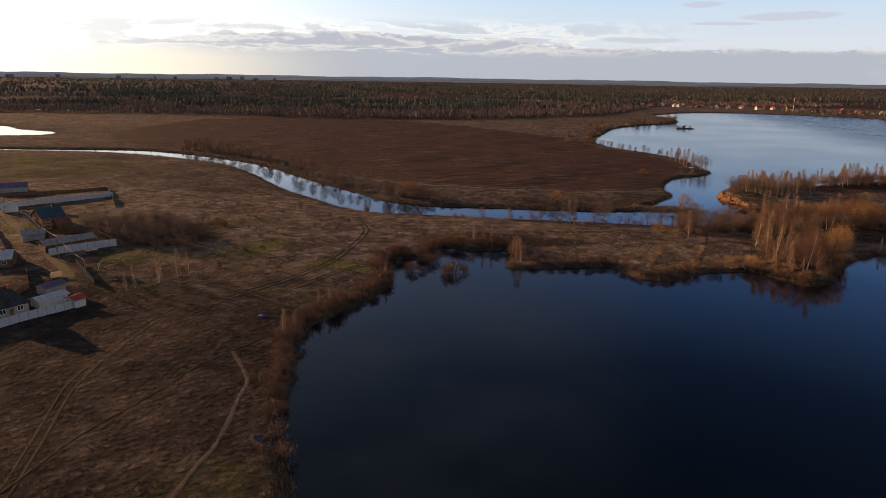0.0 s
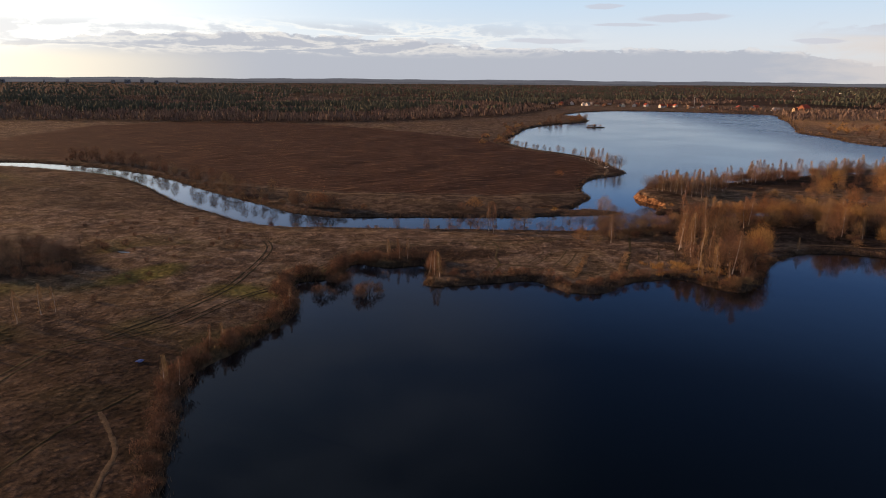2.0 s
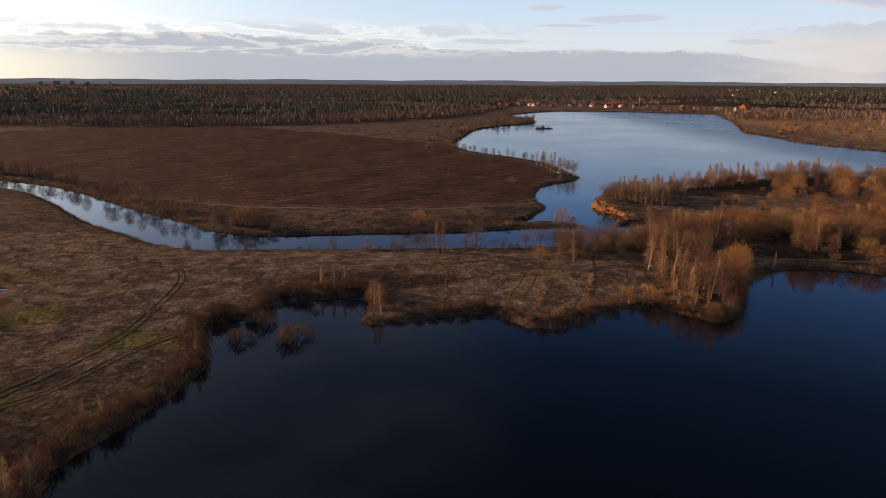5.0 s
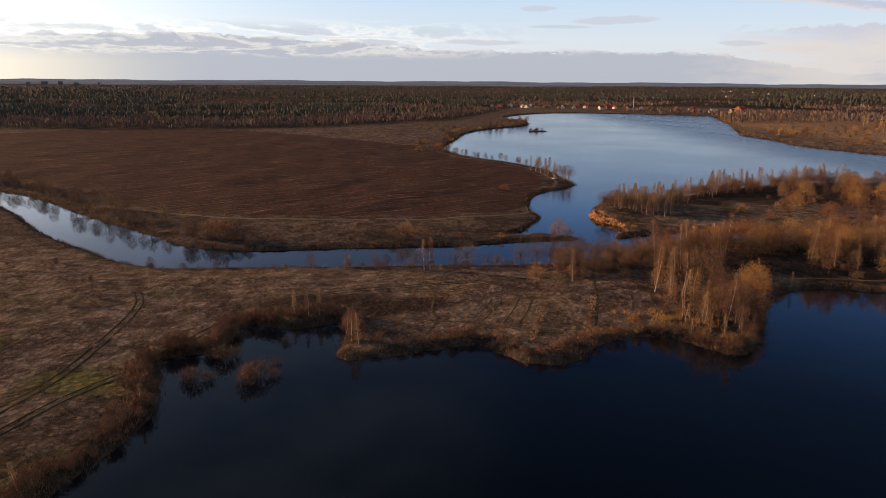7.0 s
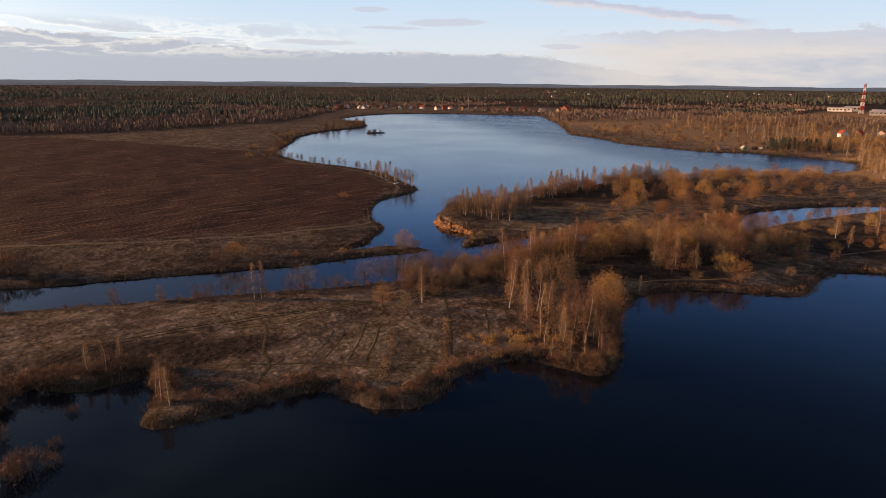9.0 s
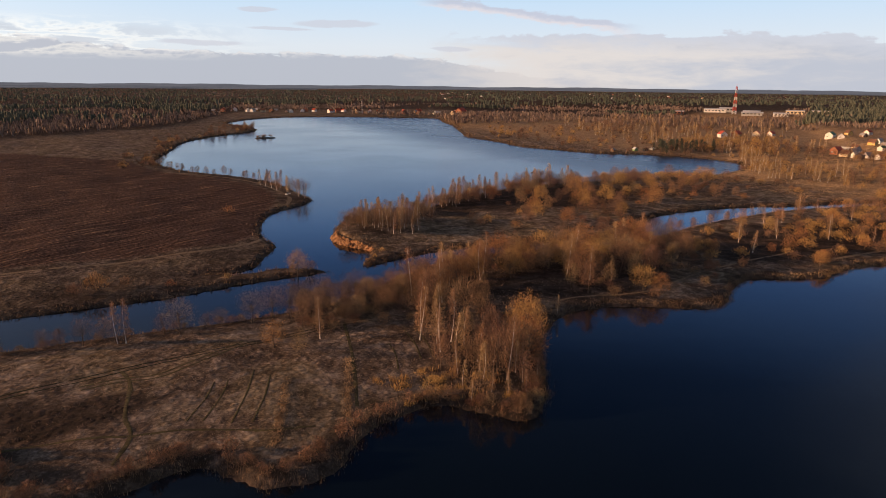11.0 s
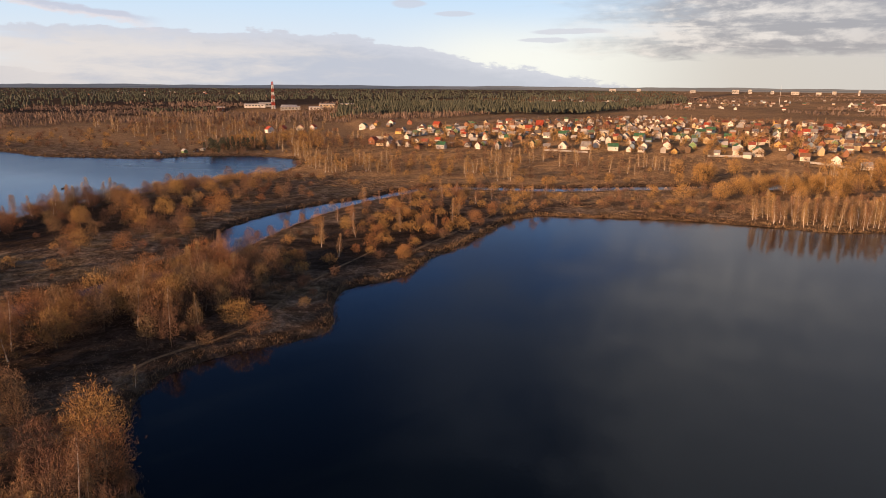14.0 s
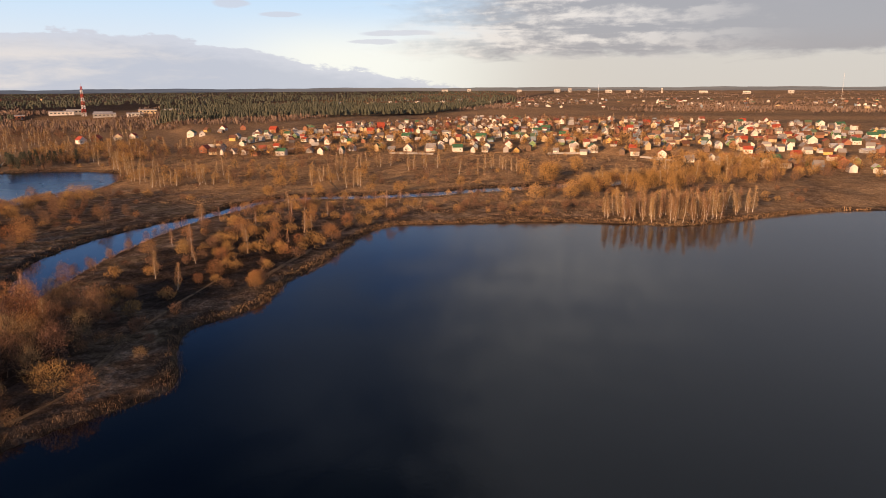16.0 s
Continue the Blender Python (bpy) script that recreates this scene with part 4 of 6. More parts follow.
# west: birches by the lane and the thicket by the yards
for x, y, s in ((-72, 142, 0.5), (-70, 151, 0.55), (-66, 155, 0.6), (-72, 138, 0.4), (-68, 148, 0.5), (-64, 158, 0.5)):
    place(BIRCHES, x, y, s)
scatter(((-130, 195), (-105, 185), (-88, 195), (-92, 225), (-120, 228)), 34, ROUND, 0.45, 0.8, 39, 3)
scatter(((-130, 190), (-80, 180), (-80, 230), (-120, 232)), 26, SHRUBS[:2], 0.7, 1.1, 40, 3)
scatter(((-90, 120), (-60, 150), (-40, 200), (-30, 250), (-90, 290), (-120, 260), (-80, 200)), 34, SHRUBS[:2], 0.25, 0.6, 41, 5)
for i in range(9):
    place(SHRUBS[1], ISLE[0] + RND.uniform(-10, 10), ISLE[1] + RND.uniform(-2, 2), RND.uniform(0.6, 1.0))


# ---------------------------------------------------------------- stuff: reeds, tussocks and far woods


def blades(name, spots, low, high, width, per, mat, label, seed, spread=0.5, kind="reeds"):
    """Tufts of upright blades at many spots, one object."""
    r = np.random.RandomState(seed)
    p = np.repeat(np.asarray(spots, float), per, 0)
    n = len(p)
    p = p + np.c_[r.normal(0, spread, (n, 2)), np.zeros(n)]
    h, a, lean = r.uniform(low, high, n), r.uniform(0, 6.28, n), r.normal(0, 0.28, (n, 2))
    side = np.c_[np.cos(a), np.sin(a), np.zeros(n)] * (width * r.uniform(0.6, 1.4, n))[:, None]
    tip = p + np.c_[lean * h[:, None], h]
    v = np.stack([p - side, p + side, tip], 1).reshape(-1, 3)
    me = mesh_from(name, v, np.arange(3 * n).reshape(-1, 3))
    me.materials.append(mat)
    return tagged(new(name, me), label, kind, kind="stuff")


def shore_spots(line, step, out, seed, keep):
    """Spots along a shore, a little inland, where keep(x, y) holds."""
    r, p = np.random.RandomState(seed), line
    q = np.roll(p, -1, 0)
    got = []
    for a, b in zip(p, q):
        n = max(1, int(np.linalg.norm(b - a) / step))
        for _ in range(n):
            x, y = a + (b - a) * r.rand() + r.normal(0, out, 2)
            if keep(x, y):
                got.append((x, y))
    g = np.array(got)
    g = g[land(g[:, 0], g[:, 1], "d") > -0.7]
    return np.c_[g, np.maximum(land(g[:, 0], g[:, 1]), -0.3)]


near = lambda x, y: -60 < x < 560 and 30 < y < 520
blades("shore_reeds", shore_spots(POND_LINE, 0.22, 2.0, 1, near), 0.4, 1.4, 0.04, 9, REED, "dry tawny reeds and sedge along the pond", 2, 0.7)
blades("river_reeds", shore_spots(LAKE_LINE, 0.45, 1.6, 3, lambda x, y: -420 < x < 600 and y < 700), 0.5, 1.4, 0.06, 7, REED, "dry tawny reeds along the river and lake", 4)
far_spots = shore_spots(LAKE_LINE, 1.2, 7, 5, lambda x, y: y > 600)
blades("lake_reeds", far_spots, 0.9, 2.4, 0.25, 6, REED, "dry reed belt along the far lake shore", 6)


def meadow_spots(n, seed, x0, x1, y0, y1, keep):
    r = np.random.RandomState(seed)
    x, y = r.uniform(x0, x1, n), r.uniform(y0, y1, n)
    ok = (land(x, y, "d") > 1.2) & keep(x, y)
    x, y = x[ok], y[ok]
    return np.c_[x, y, land(x, y) - 0.03]


STRAW = material("dry_grass", ((0.0, (0.12, 0.085, 0.060)), (1.0, (0.30, 0.225, 0.165))), 0.07, 0.95)
GOLD_STRAW = material("golden_dry_grass", ((0.0, (0.19, 0.118, 0.062)), (1.0, (0.42, 0.29, 0.165))), 0.07, 0.95)
# sedge darkened to match, the western shade put into its colour
SEDGE = material("brown_sedge", ((0.0, (0.034, 0.024, 0.017)), (1.0, (0.095, 0.068, 0.046))), 0.09, 0.95)
bare_spot = lambda x, y: (waves(x, y, 22, 51) + 0.6 * waves(x, y, 7, 52) > -0.15) & (distance_in(FIELD_LINE, x, y) < -1)
blades("dry_grass", meadow_spots(34000, 53, -60, 200, 150, 300, bare_spot), 0.15, 0.45, 0.045, 3, STRAW, "tufts of pale dry grass on the spit", 54, 0.25, "grass")
blades("brown_sedge", meadow_spots(24000, 55, -110, 20, 40, 190, bare_spot), 0.10, 0.32, 0.06, 3, SEDGE, "tufts of brown sedge on the western meadow", 56, 0.3, "grass")
blades("scrub_grass", meadow_spots(60000, 57, 430, 760, 100, 560, bare_spot), 0.3, 0.8, 0.10, 3, GOLD_STRAW, "tall dry grass of the eastern meadow", 58, 0.5, "grass")


blades("bank_grass", shore_spots(POND_LINE, 0.3, 1.6, 62, lambda x, y: x > 270 and 10 < y < 275), 0.4, 1.1, 0.07, 7, GOLD_STRAW, "pale dry grass along the eastern bank", 63, 0.7, "grass")
for n, (a, b) in enumerate((((90, 232), (82, 204)), ((106, 238), (98, 211)))):
    t = np.random.RandomState(n).rand(200)[:, None]
    spots = np.array(a) + (np.array(b) - a) * t + np.random.RandomState(n + 9).normal(0, 0.5, (200, 2))
    blades("ridge_grass", np.c_[spots, land(spots[:, 0], spots[:, 1])], 0.2, 0.55, 0.05, 8, GOLD_STRAW, "ridge of tall golden grass across the spit", 64 + n, 0.4, "grass")
blades("golden_grass", meadow_spots(420, 59, 108, 134, 206, 226, lambda x, y: waves(x, y, 9, 60) > 0.15), 0.6, 1.5, 0.05, 16, WILLOW_TWIG, "clumps of tall orange dry grass at the point", 61, 0.5, "grass")


def far_trees():
    """The woods towards the horizon: pines as ragged cones, bare trees as sheaves of thin wedges."""
    r = np.random.RandomState(21)
    n = 62000
    d = np.where(r.rand(n) < 0.45, r.uniform(900, 1900, n), np.exp(r.uniform(math.log(900), math.log(4700), n)))
    a = r.uniform(radians(-62), radians(122), n)
    x, y = 60 + d * np.sin(a), 60 + d * np.cos(a)
    edge = y - np.interp(x, WOOD_X, WOOD_Y)
    clear = waves(x, y, 900, 31) + 0.5 * waves(x, y, 300, 32)
    wet = land(x, y, "d") < 6
    town = ((np.abs(x - 1290) < 190) & (np.abs(y - 1175) < 100)) | ((np.abs(x - 1540) < 220) & (np.abs(y - 1400) < 130)) | ((x > 620) & (y < 660) & (x < 1560) & (edge < 0)) | ((np.abs(x - 520) < 330) & (np.abs(y - 1570) < 80))
    near = d < 4300
    wood = near & (edge > 0) & (clear < 0.62 + (d < 1500)) & ~wet & ~town
    scrub = near & (edge <= 0) & (d > 1150) & (clear < -0.1) & ~wet & ~town
    soft = waves(x, y, 420, 33) + np.where(x < 100, 0.35, 0) + 0.3 * waves(x, y, 130, 34) + np.where((x < 300) & (edge < 190), 1.2, 0) + np.where((x > 300) & (x < 1000), 0.55, 0) - np.where((x > 1000) & (y > 300) & (y < 1600), 0.6, 0)
    bearing = np.degrees(np.arctan2(x - 95, y - 133))
    soft = soft + np.where((bearing > 30) & (bearing < 52.5) & (d < 2000), 1.6, 0) - 0.5 * (d > 2000)
    pine = wood & (soft < 0.25) & ~((x < 330) & (edge < 170))
    bare = (wood & ~pine) | scrub
    grow = 1 + np.maximum(0, d - 1500) / 2500
    low = 1 - 0.35 * ease(d, 2300, 3600)

    def gather(mask, build, name, mat, label):
        vs, fs, count = [], [], 0
        for px, py, pz, g, s in zip(x[mask], y[mask], land(x[mask], y[mask]), grow[mask], low[mask]):
            v, f = build(g)
            vs.append(v * (1, 1, s) + (px, py, pz))
            fs.append(f + count)
            count += len(v)
        me = mesh_from(name, np.concatenate(vs), np.concatenate(fs))
        me.materials.append(mat)
        tagged(new(name, me), label, "woods", kind="stuff")

    def cone(g):
        h, w = r.uniform(11, 14.5), r.uniform(2.4, 3.6) * g
        v, f = [], []
        for low, top, wide in ((0.30, 0.86, 1.0), (0.62, 1.0, 0.92)):
            b = len(v)
            for j in range(6):
                t, q = 1.047 * j + r.uniform(-0.4, 0.4), w * wide * r.uniform(0.6, 1.15)
                v.append((q * math.cos(t), q * math.sin(t), h * (low + r.uniform(-0.05, 0.05))))
            v.append((r.normal(0, 0.2), r.normal(0, 0.2), h * top))
            f += [(b + j, b + (j + 1) % 6, b + 6) for j in range(6)]
        b = len(v)
        v += [(-0.25, 0, 0), (0.25, 0, 0), (0, 0, h * 0.6)]
        f.append((b, b + 1, b + 2))
        return np.array(v), np.array(f)

    def sheaf(g):
        h, w = r.uniform(6, 12), r.uniform(1.8, 3.2) * g
        m = 6
        t, q, b = r.uniform(0, 6.28, m), w * np.sqrt(r.rand(m)), r.uniform(0, 0.35, m) * h
        root = np.c_[q * 0.5 * np.cos(t), q * 0.5 * np.sin(t), b]
        tip = np.c_[q * np.cos(t) * 1.2, q * np.sin(t) * 1.2, h * r.uniform(0.6, 1.0, m)]
        u = r.uniform(0, 6.28, m)
        side = np.c_[np.cos(u), np.sin(u), 0 * u] * (0.62 * g)
        mid = (root + tip) / 2
        v = np.stack([root, mid - side, tip, mid + side], 1).reshape(-1, 3)
        i = np.arange(m) * 4
        return v, np.concatenate([np.stack([i, i + 1, i + 2], 1), np.stack([i, i + 2, i + 3], 1)])

    gather(pine, cone, "pine_woods", PINE, "dark green pine woods stretching to the horizon, paled for haze")
    gather(bare, sheaf, "bare_woods", FAR_TWIG, "bare brown birch and alder woods in the distance, paled for haze")


far_trees()

# ---------------------------------------------------------------- tracks
def ribbon(name, line, wide, mat, label, lift=0.045, gap=0.0):
    """A worn way over the ground; gap: two wheel ruts that far apart."""
    p = smooth_line(line, closed=False, cuts=10)
    t = np.gradient(p, axis=0)
    t /= np.linalg.norm(t, axis=1, keepdims=True) + 1e-9
    side = np.c_[-t[:, 1], t[:, 0]]
    v, f = [], []
    for off in ((-gap / 2, gap / 2) if gap else (0.0,)):
        b, n = len(v), len(p)
        w = wide * (1 + 0.08 * np.sin(np.arange(n) * 1.7) + 0.15 * np.sin(np.arange(n) * 0.61))
        for s, z in ((-0.5, 0.015), (-0.32, lift), (0.32, lift), (0.5, 0.015)):
            s = s * (1 + 0.12 * np.sin(np.arange(n) * (2.3 + s) + s * 9))
            q = p + side * (off + s * w)[:, None]
            v += list(np.c_[q, land(q[:, 0], q[:, 1]) + z])
        for i in range(n - 1):
            for j in range(3):
                f.append((b + j * n + i, b + j * n + i + 1, b + (j + 1) * n + i + 1, b + (j + 1) * n + i))
    me = mesh_from(name, np.array(v), np.array(f), True)
    me.materials.append(mat)
    return tagged(new(name, me), label, "track", kind="structure")


ribbon("footpath", ((-2, 44), (-4, 50), (-5, 58), (-6, 69), (-10, 84), (-12, 92), (-17, 99), (-22, 105)), 1.0, FAINT, "pale trodden footpath through dry grass")
ribbon("footpath", ((-34, 30), (-30, 46), (-30, 65), (-27, 80), (-25, 96), (-22, 106), (-19, 116)), 0.5, DARK_RUT, "faint trodden footpath through dry grass")
ribbon("wheel_track", ((-26, 36), (-30, 48), (-35, 59), (-45, 81), (-48, 98), (-51, 119), (-48, 136), (-41, 142), (-32, 160), (-26, 182), (-26, 213), (-28, 233), (-33, 245)), 0.65, DARK_RUT, "twin wheel ruts across the meadow", 0.045, 1.9)
ribbon("wheel_track", ((-40, 140), (-28, 152), (-18, 177), (-8, 196), (0, 219), (19, 240), (50, 250), (80, 256), (110, 262)), 0.5, DARK_RUT, "twin wheel ruts across the meadow", 0.045, 1.8)
ribbon("wheel_track", ((112, 263), (107, 238), (101, 215)), 0.9, RUT, "dark overgrown rut across the dry spit", 0.045)
ribbon("footpath", ((110, 262), (130, 262), (149, 262), (157, 256), (168, 254), (185, 260), (215, 256), (250, 268), (300, 275)), 1.1, TRACK, "pale trodden footpath through the wood")
ribbon("wheel_track", ((56, 251), (58, 243), (57, 228), (58, 219), (55, 210)), 0.9, RUT, "dark overgrown rut across the dry spit", 0.045)
ribbon("wheel_track", ((30, 224), (50, 221), (58, 219), (67, 218), (77, 214), (83, 211), (91, 210)), 0.7, RUT, "dark overgrown rut across the dry spit", 0.045)
ribbon("wheel_track", ((48, 245), (55, 246), (64, 245), (74, 251), (85, 259)), 0.6, RUT, "twin wheel ruts across the meadow", 0.045, 1.8)
for a, b in (((68, 221), (75, 237)), ((76, 217), (84, 240)), ((71, 220), (78, 237)), ((80, 216), (87, 236)), ((125, 229), (128, 250)), ((122, 231), (125, 250)), ((115, 228), (118, 243))):
    ribbon("furrow", (a, ((a[0] + b[0]) / 2 + 0.6, (a[1] + b[1]) / 2), b), 0.45, RUT, "old furrow in the dry grass of the spit", 0.045)
ribbon("farm_track", ((-110, 392), (-58, 366), (-25, 354), (34, 354), (70, 360), (98, 368), (112, 386), (122, 420), (137, 462), (142, 490), (134, 545), (116, 582), (80, 622)), 2.2, TRACK, "earth farm track round the ploughed field")
ribbon("dirt_lane", ((-230, 255), (-197, 228), (-158, 196), (-120, 166), (-104, 152), (-90, 138)), 3.6, RUT, "rutted dirt lane between the yards")
ribbon("meadow_path", ((300, 262), (400, 268), (450, 285), (520, 330), (600, 380), (690, 430)), 1.6, TRACK, "pale path over the eastern meadow")
ribbon("dyke_path", ((330, 395), (400, 385), (470, 372), (540, 300), (620, 250)), 2.0, TRACK, "pale path along the creek")

# ---------------------------------------------------------------- building materials
WHITE_WALL = material("white_plaster", ((0.0, (0.54, 0.51, 0.46)), (1.0, (0.72, 0.69, 0.64))), 0.4, 0.85)
CREAM_WALL = material("cream_plaster", ((0.0, (0.55, 0.44, 0.28)), (1.0, (0.70, 0.58, 0.38))), 0.4, 0.85)
YELLOW_WALL = material("ochre_boards", ((0.0, (0.48, 0.31, 0.10)), (1.0, (0.62, 0.42, 0.15))), 0.5, 0.8)
BRICK_WALL = material("red_brick", ((0.0, (0.24, 0.10, 0.06)), (1.0, (0.40, 0.18, 0.10))), 0.8, 0.9)
LOG_WALL = material("brown_timber", ((0.0, (0.09, 0.050, 0.026)), (1.0, (0.22, 0.13, 0.07))), 0.8, 0.85)
GREEN_WALL = material("green_boards", ((0.0, (0.13, 0.21, 0.10)), (1.0, (0.22, 0.32, 0.15))), 0.6, 0.8)
GREY_WALL = material("grey_block", ((0.0, (0.24, 0.23, 0.22)), (1.0, (0.40, 0.39, 0.37))), 0.5, 0.9)
RED_ROOF = material("red_metal_roof", ((0.0, (0.26, 0.050, 0.030)), (1.0, (0.42, 0.09, 0.05))), 0.5, 0.55)
BROWN_ROOF = material("brown_tile_roof", ((0.0, (0.10, 0.050, 0.032)), (1.0, (0.20, 0.10, 0.065))), 0.6, 0.7)
GREEN_ROOF = material("green_metal_roof", ((0.0, (0.035, 0.10, 0.06)), (1.0, (0.07, 0.18, 0.10))), 0.5, 0.55)
GREY_ROOF = material("slate_roof", ((0.0, (0.16, 0.15, 0.15)), (1.0, (0.32, 0.31, 0.31))), 0.6, 0.8)
BLUE_ROOF = material("teal_metal_roof", ((0.0, (0.030, 0.055, 0.075)), (1.0, (0.05, 0.09, 0.12))), 0.5, 0.5)
DARK_ROOF = material("dark_shingle_roof", ((0.0, (0.022, 0.020, 0.022)), (1.0, (0.07, 0.065, 0.068))), 0.6, 0.8)
PALE_ROOF = material("zinc_roof", ((0.0, (0.38, 0.38, 0.40)), (1.0, (0.58, 0.58, 0.60))), 0.4, 0.45, metal=0.2)
PURPLE_ROOF = material("plum_metal_roof", ((0.0, (0.10, 0.075, 0.13)), (1.0, (0.17, 0.13, 0.21))), 0.5, 0.6)
SHEET = material("pale_sheet_metal", ((0.0, (0.40, 0.40, 0.43)), (1.0, (0.55, 0.55, 0.58))), 0.5, 0.5)
GLASS = material("window_glass", ((0.0, (0.015, 0.020, 0.028)), (1.0, (0.03, 0.04, 0.05))), 0.3, 0.08)
TRIM = material("white_trim", ((0.0, (0.66, 0.64, 0.60)), (1.0, (0.78, 0.76, 0.73))), 0.8, 0.7)
POST = material("weathered_post", ((0.0, (0.13, 0.11, 0.09)), (1.0, (0.28, 0.25, 0.22))), 1.5, 0.9)
RED_STEEL = material("red_steel", ((0.0, (0.36, 0.040, 0.025)), (1.0, (0.48, 0.07, 0.045))), 0.4, 0.6)
WHITE_STEEL = material("white_steel", ((0.0, (0.62, 0.61, 0.60)), (1.0, (0.76, 0.75, 0.74))), 0.4, 0.6)
WIRE = material("wire", ((0.0, (0.30, 0.27, 0.24)), (1.0, (0.42, 0.38, 0.34))), 0.5, 0.95, spec=0.0)

# ---------------------------------------------------------------- houses


def prism(w, d, h, roof, hip=0.0):
    """Walls with gables: w along the ridge, d across."""
    bm = bmesh.new()
    x, y = w / 2, d / 2
    v = [bm.verts.new(c) for c in ((-x, -y, -1.2), (x, -y, -1.2), (x, y, -1.2), (-x, y, -1.2), (-x, -y, h), (x, -y, h), (x, y, h), (-x, y, h), (-x + hip, 0, h + roof), (x - hip, 0, h + roof))]
    for f in ((0, 1, 5, 4), (2, 3, 7, 6), (1, 2, 6, 9, 5), (3, 0, 4, 8, 7), (4, 5, 9, 8), (6, 7, 8, 9), (3, 2, 1, 0)):
        bm.faces.new([v[i] for i in f])
    return bm


def roof_shell(w, d, h, roof, hip=0.0, over=0.5, thick=0.18):
    """Two pitched slabs with eaves, thick at the edge; hip: how far the ridge ends draw in."""
    bm = bmesh.new()
    x, y, drop = w / 2 + over, d / 2 + over, roof * over / (d / 2)
    rx = x - (hip + over if hip else 0)
    up = 0.06
    low = [(-x, -y, h - drop + up), (x, -y, h - drop + up), (rx, 0, h + roof + up), (-rx, 0, h + roof + up), (x, y, h - drop + up), (-x, y, h - drop + up)]
    a = [bm.verts.new(c) for c in low]
    b = [bm.verts.new((c[0], c[1], c[2] + thick)) for c in low]
    faces = [(0, 1, 2, 3), (3, 2, 4, 5)]
    if hip:
        faces += [(1, 4, 2), (5, 0, 3)]
    for f in faces:
        bm.faces.new([b[i] for i in f]), bm.faces.new([a[i] for i in reversed(f)])
    ring = (0, 1, 4, 5) if hip else (0, 1, 2, 4, 5, 3)
    for i, j in zip(ring, ring[1:] + ring[:1]):
        bm.faces.new((a[i], a[j], b[j], b[i]))
    return bm


def window_mesh(w, h):
    """A framed window with two sunk panes, in one piece."""
    bm = bmesh.new()
    xs, zs = (-w / 2, -w / 2 + 0.1, -0.04, 0.04, w / 2 - 0.1, w / 2), (0, 0.1, h - 0.1, h)
    v = [[bm.verts.new((x, -0.08, z)) for x in xs] for z in zs]
    made = {(i, j): bm.faces.new((v[j][i], v[j][i + 1], v[j + 1][i + 1], v[j + 1][i])) for i in range(5) for j in range(3)}
    rim = bmesh.ops.extrude_edge_only(bm, edges=[e for e in bm.edges if e.is_boundary])["geom"]
    for q in rim:
        if isinstance(q, bmesh.types.BMVert):
            q.co.y = 0.03
    panes = [made[1, 1], made[3, 1]]
    bmesh.ops.inset_individual(bm, faces=panes, thickness=0.02, depth=-0.05)
    for f in panes:
        f.material_index = 1
    return bm


def make_house(wall, roofing, w=9.0, d=7.5, h=3.2, roof=3.0, hip=0.0, label="", name="house", windows=True, chimney=True):
    root = tagged(new(name), label, "house" if name == "house" else name.replace("_", " "), "village houses" if name == "house" else "")
    part("wall", prism(w, d, h, roof, hip), wall, root)
    top = part("roof", roof_shell(w, d, h, roof, hip), roofing, root)
    if chimney:
        part("chimney", boxed(w * 0.15, w * 0.15 + 0.6, -0.5, 0.1, h + roof - 0.4, h + roof + 0.9, bevel=0.05), BRICK_WALL, top)
    if windows:
        win_me = None
        for x, y, a in ((-w / 4, -d / 2, 0), (w / 4, -d / 2, 0), (-w / 4, d / 2, math.pi), (-w / 2, d / 5, -math.pi / 2)):
            win = part("window", win_me or window_mesh(1.5, 1.4), TRIM, root)
            win_me = win.data
            if len(win_me.materials) == 1:
                win_me.materials.append(GLASS)
            win.matrix_basis = Matrix.Translation((x, y, h * 0.35)) @ Matrix.Rotation(a, 4, "Z")
        part("door", boxed(-0.5, 0.5, -d / 2 - 0.06, -d / 2 + 0.02, 0, 2.1, bevel=0.02), LOG_WALL, root)
    return root


def settle(ob, x, y, turn, scale=1.0):
    ob.matrix_basis = Matrix.Translation((x, y, float(land(x, y)) + 0.05)) @ Matrix.Rotation(turn, 4, "Z") @ Matrix.Diagonal((scale, scale, scale, 1))
    return ob


HOUSE_KINDS = [(WHITE_WALL, RED_ROOF, 9, 8, 4.2, 3.2, "white plastered house under a red metal roof"), (CREAM_WALL, BROWN_ROOF, 10, 8, 3.6, 3.4, "cream house under a brown tile roof"),
               (WHITE_WALL, GREY_ROOF, 8, 7.5, 3.2, 3.6, "white cottage under a grey slate roof"), (YELLOW_WALL, BROWN_ROOF, 8.5, 7, 3.4, 3.0, "ochre boarded cottage under a brown roof"),
               (BRICK_WALL, RED_ROOF, 10, 8.5, 4.6, 3.4, "red brick house under a red roof"), (LOG_WALL, GREY_ROOF, 7.5, 6, 2.8, 2.8, "brown timber cottage under a slate roof"),
               (GREEN_WALL, PALE_ROOF, 7.5, 6.5, 3.0, 2.8, "green boarded cottage under a zinc roof"), (WHITE_WALL, GREEN_ROOF, 11, 9, 5.0, 3.2, "white two-storey house under a green roof"),
               (CREAM_WALL, RED_ROOF, 9, 8, 5.2, 2.8, "cream two-storey house under a red roof"), (YELLOW_WALL, GREEN_ROOF, 8, 7, 3.2, 3.2, "ochre cottage under a green roof"),
               (GREY_WALL, PALE_ROOF, 12, 7, 2.8, 1.6, "long grey shed under a zinc roof"), (LOG_WALL, BROWN_ROOF, 7, 6, 2.6, 2.6, "dark timber hut under a brown roof")]
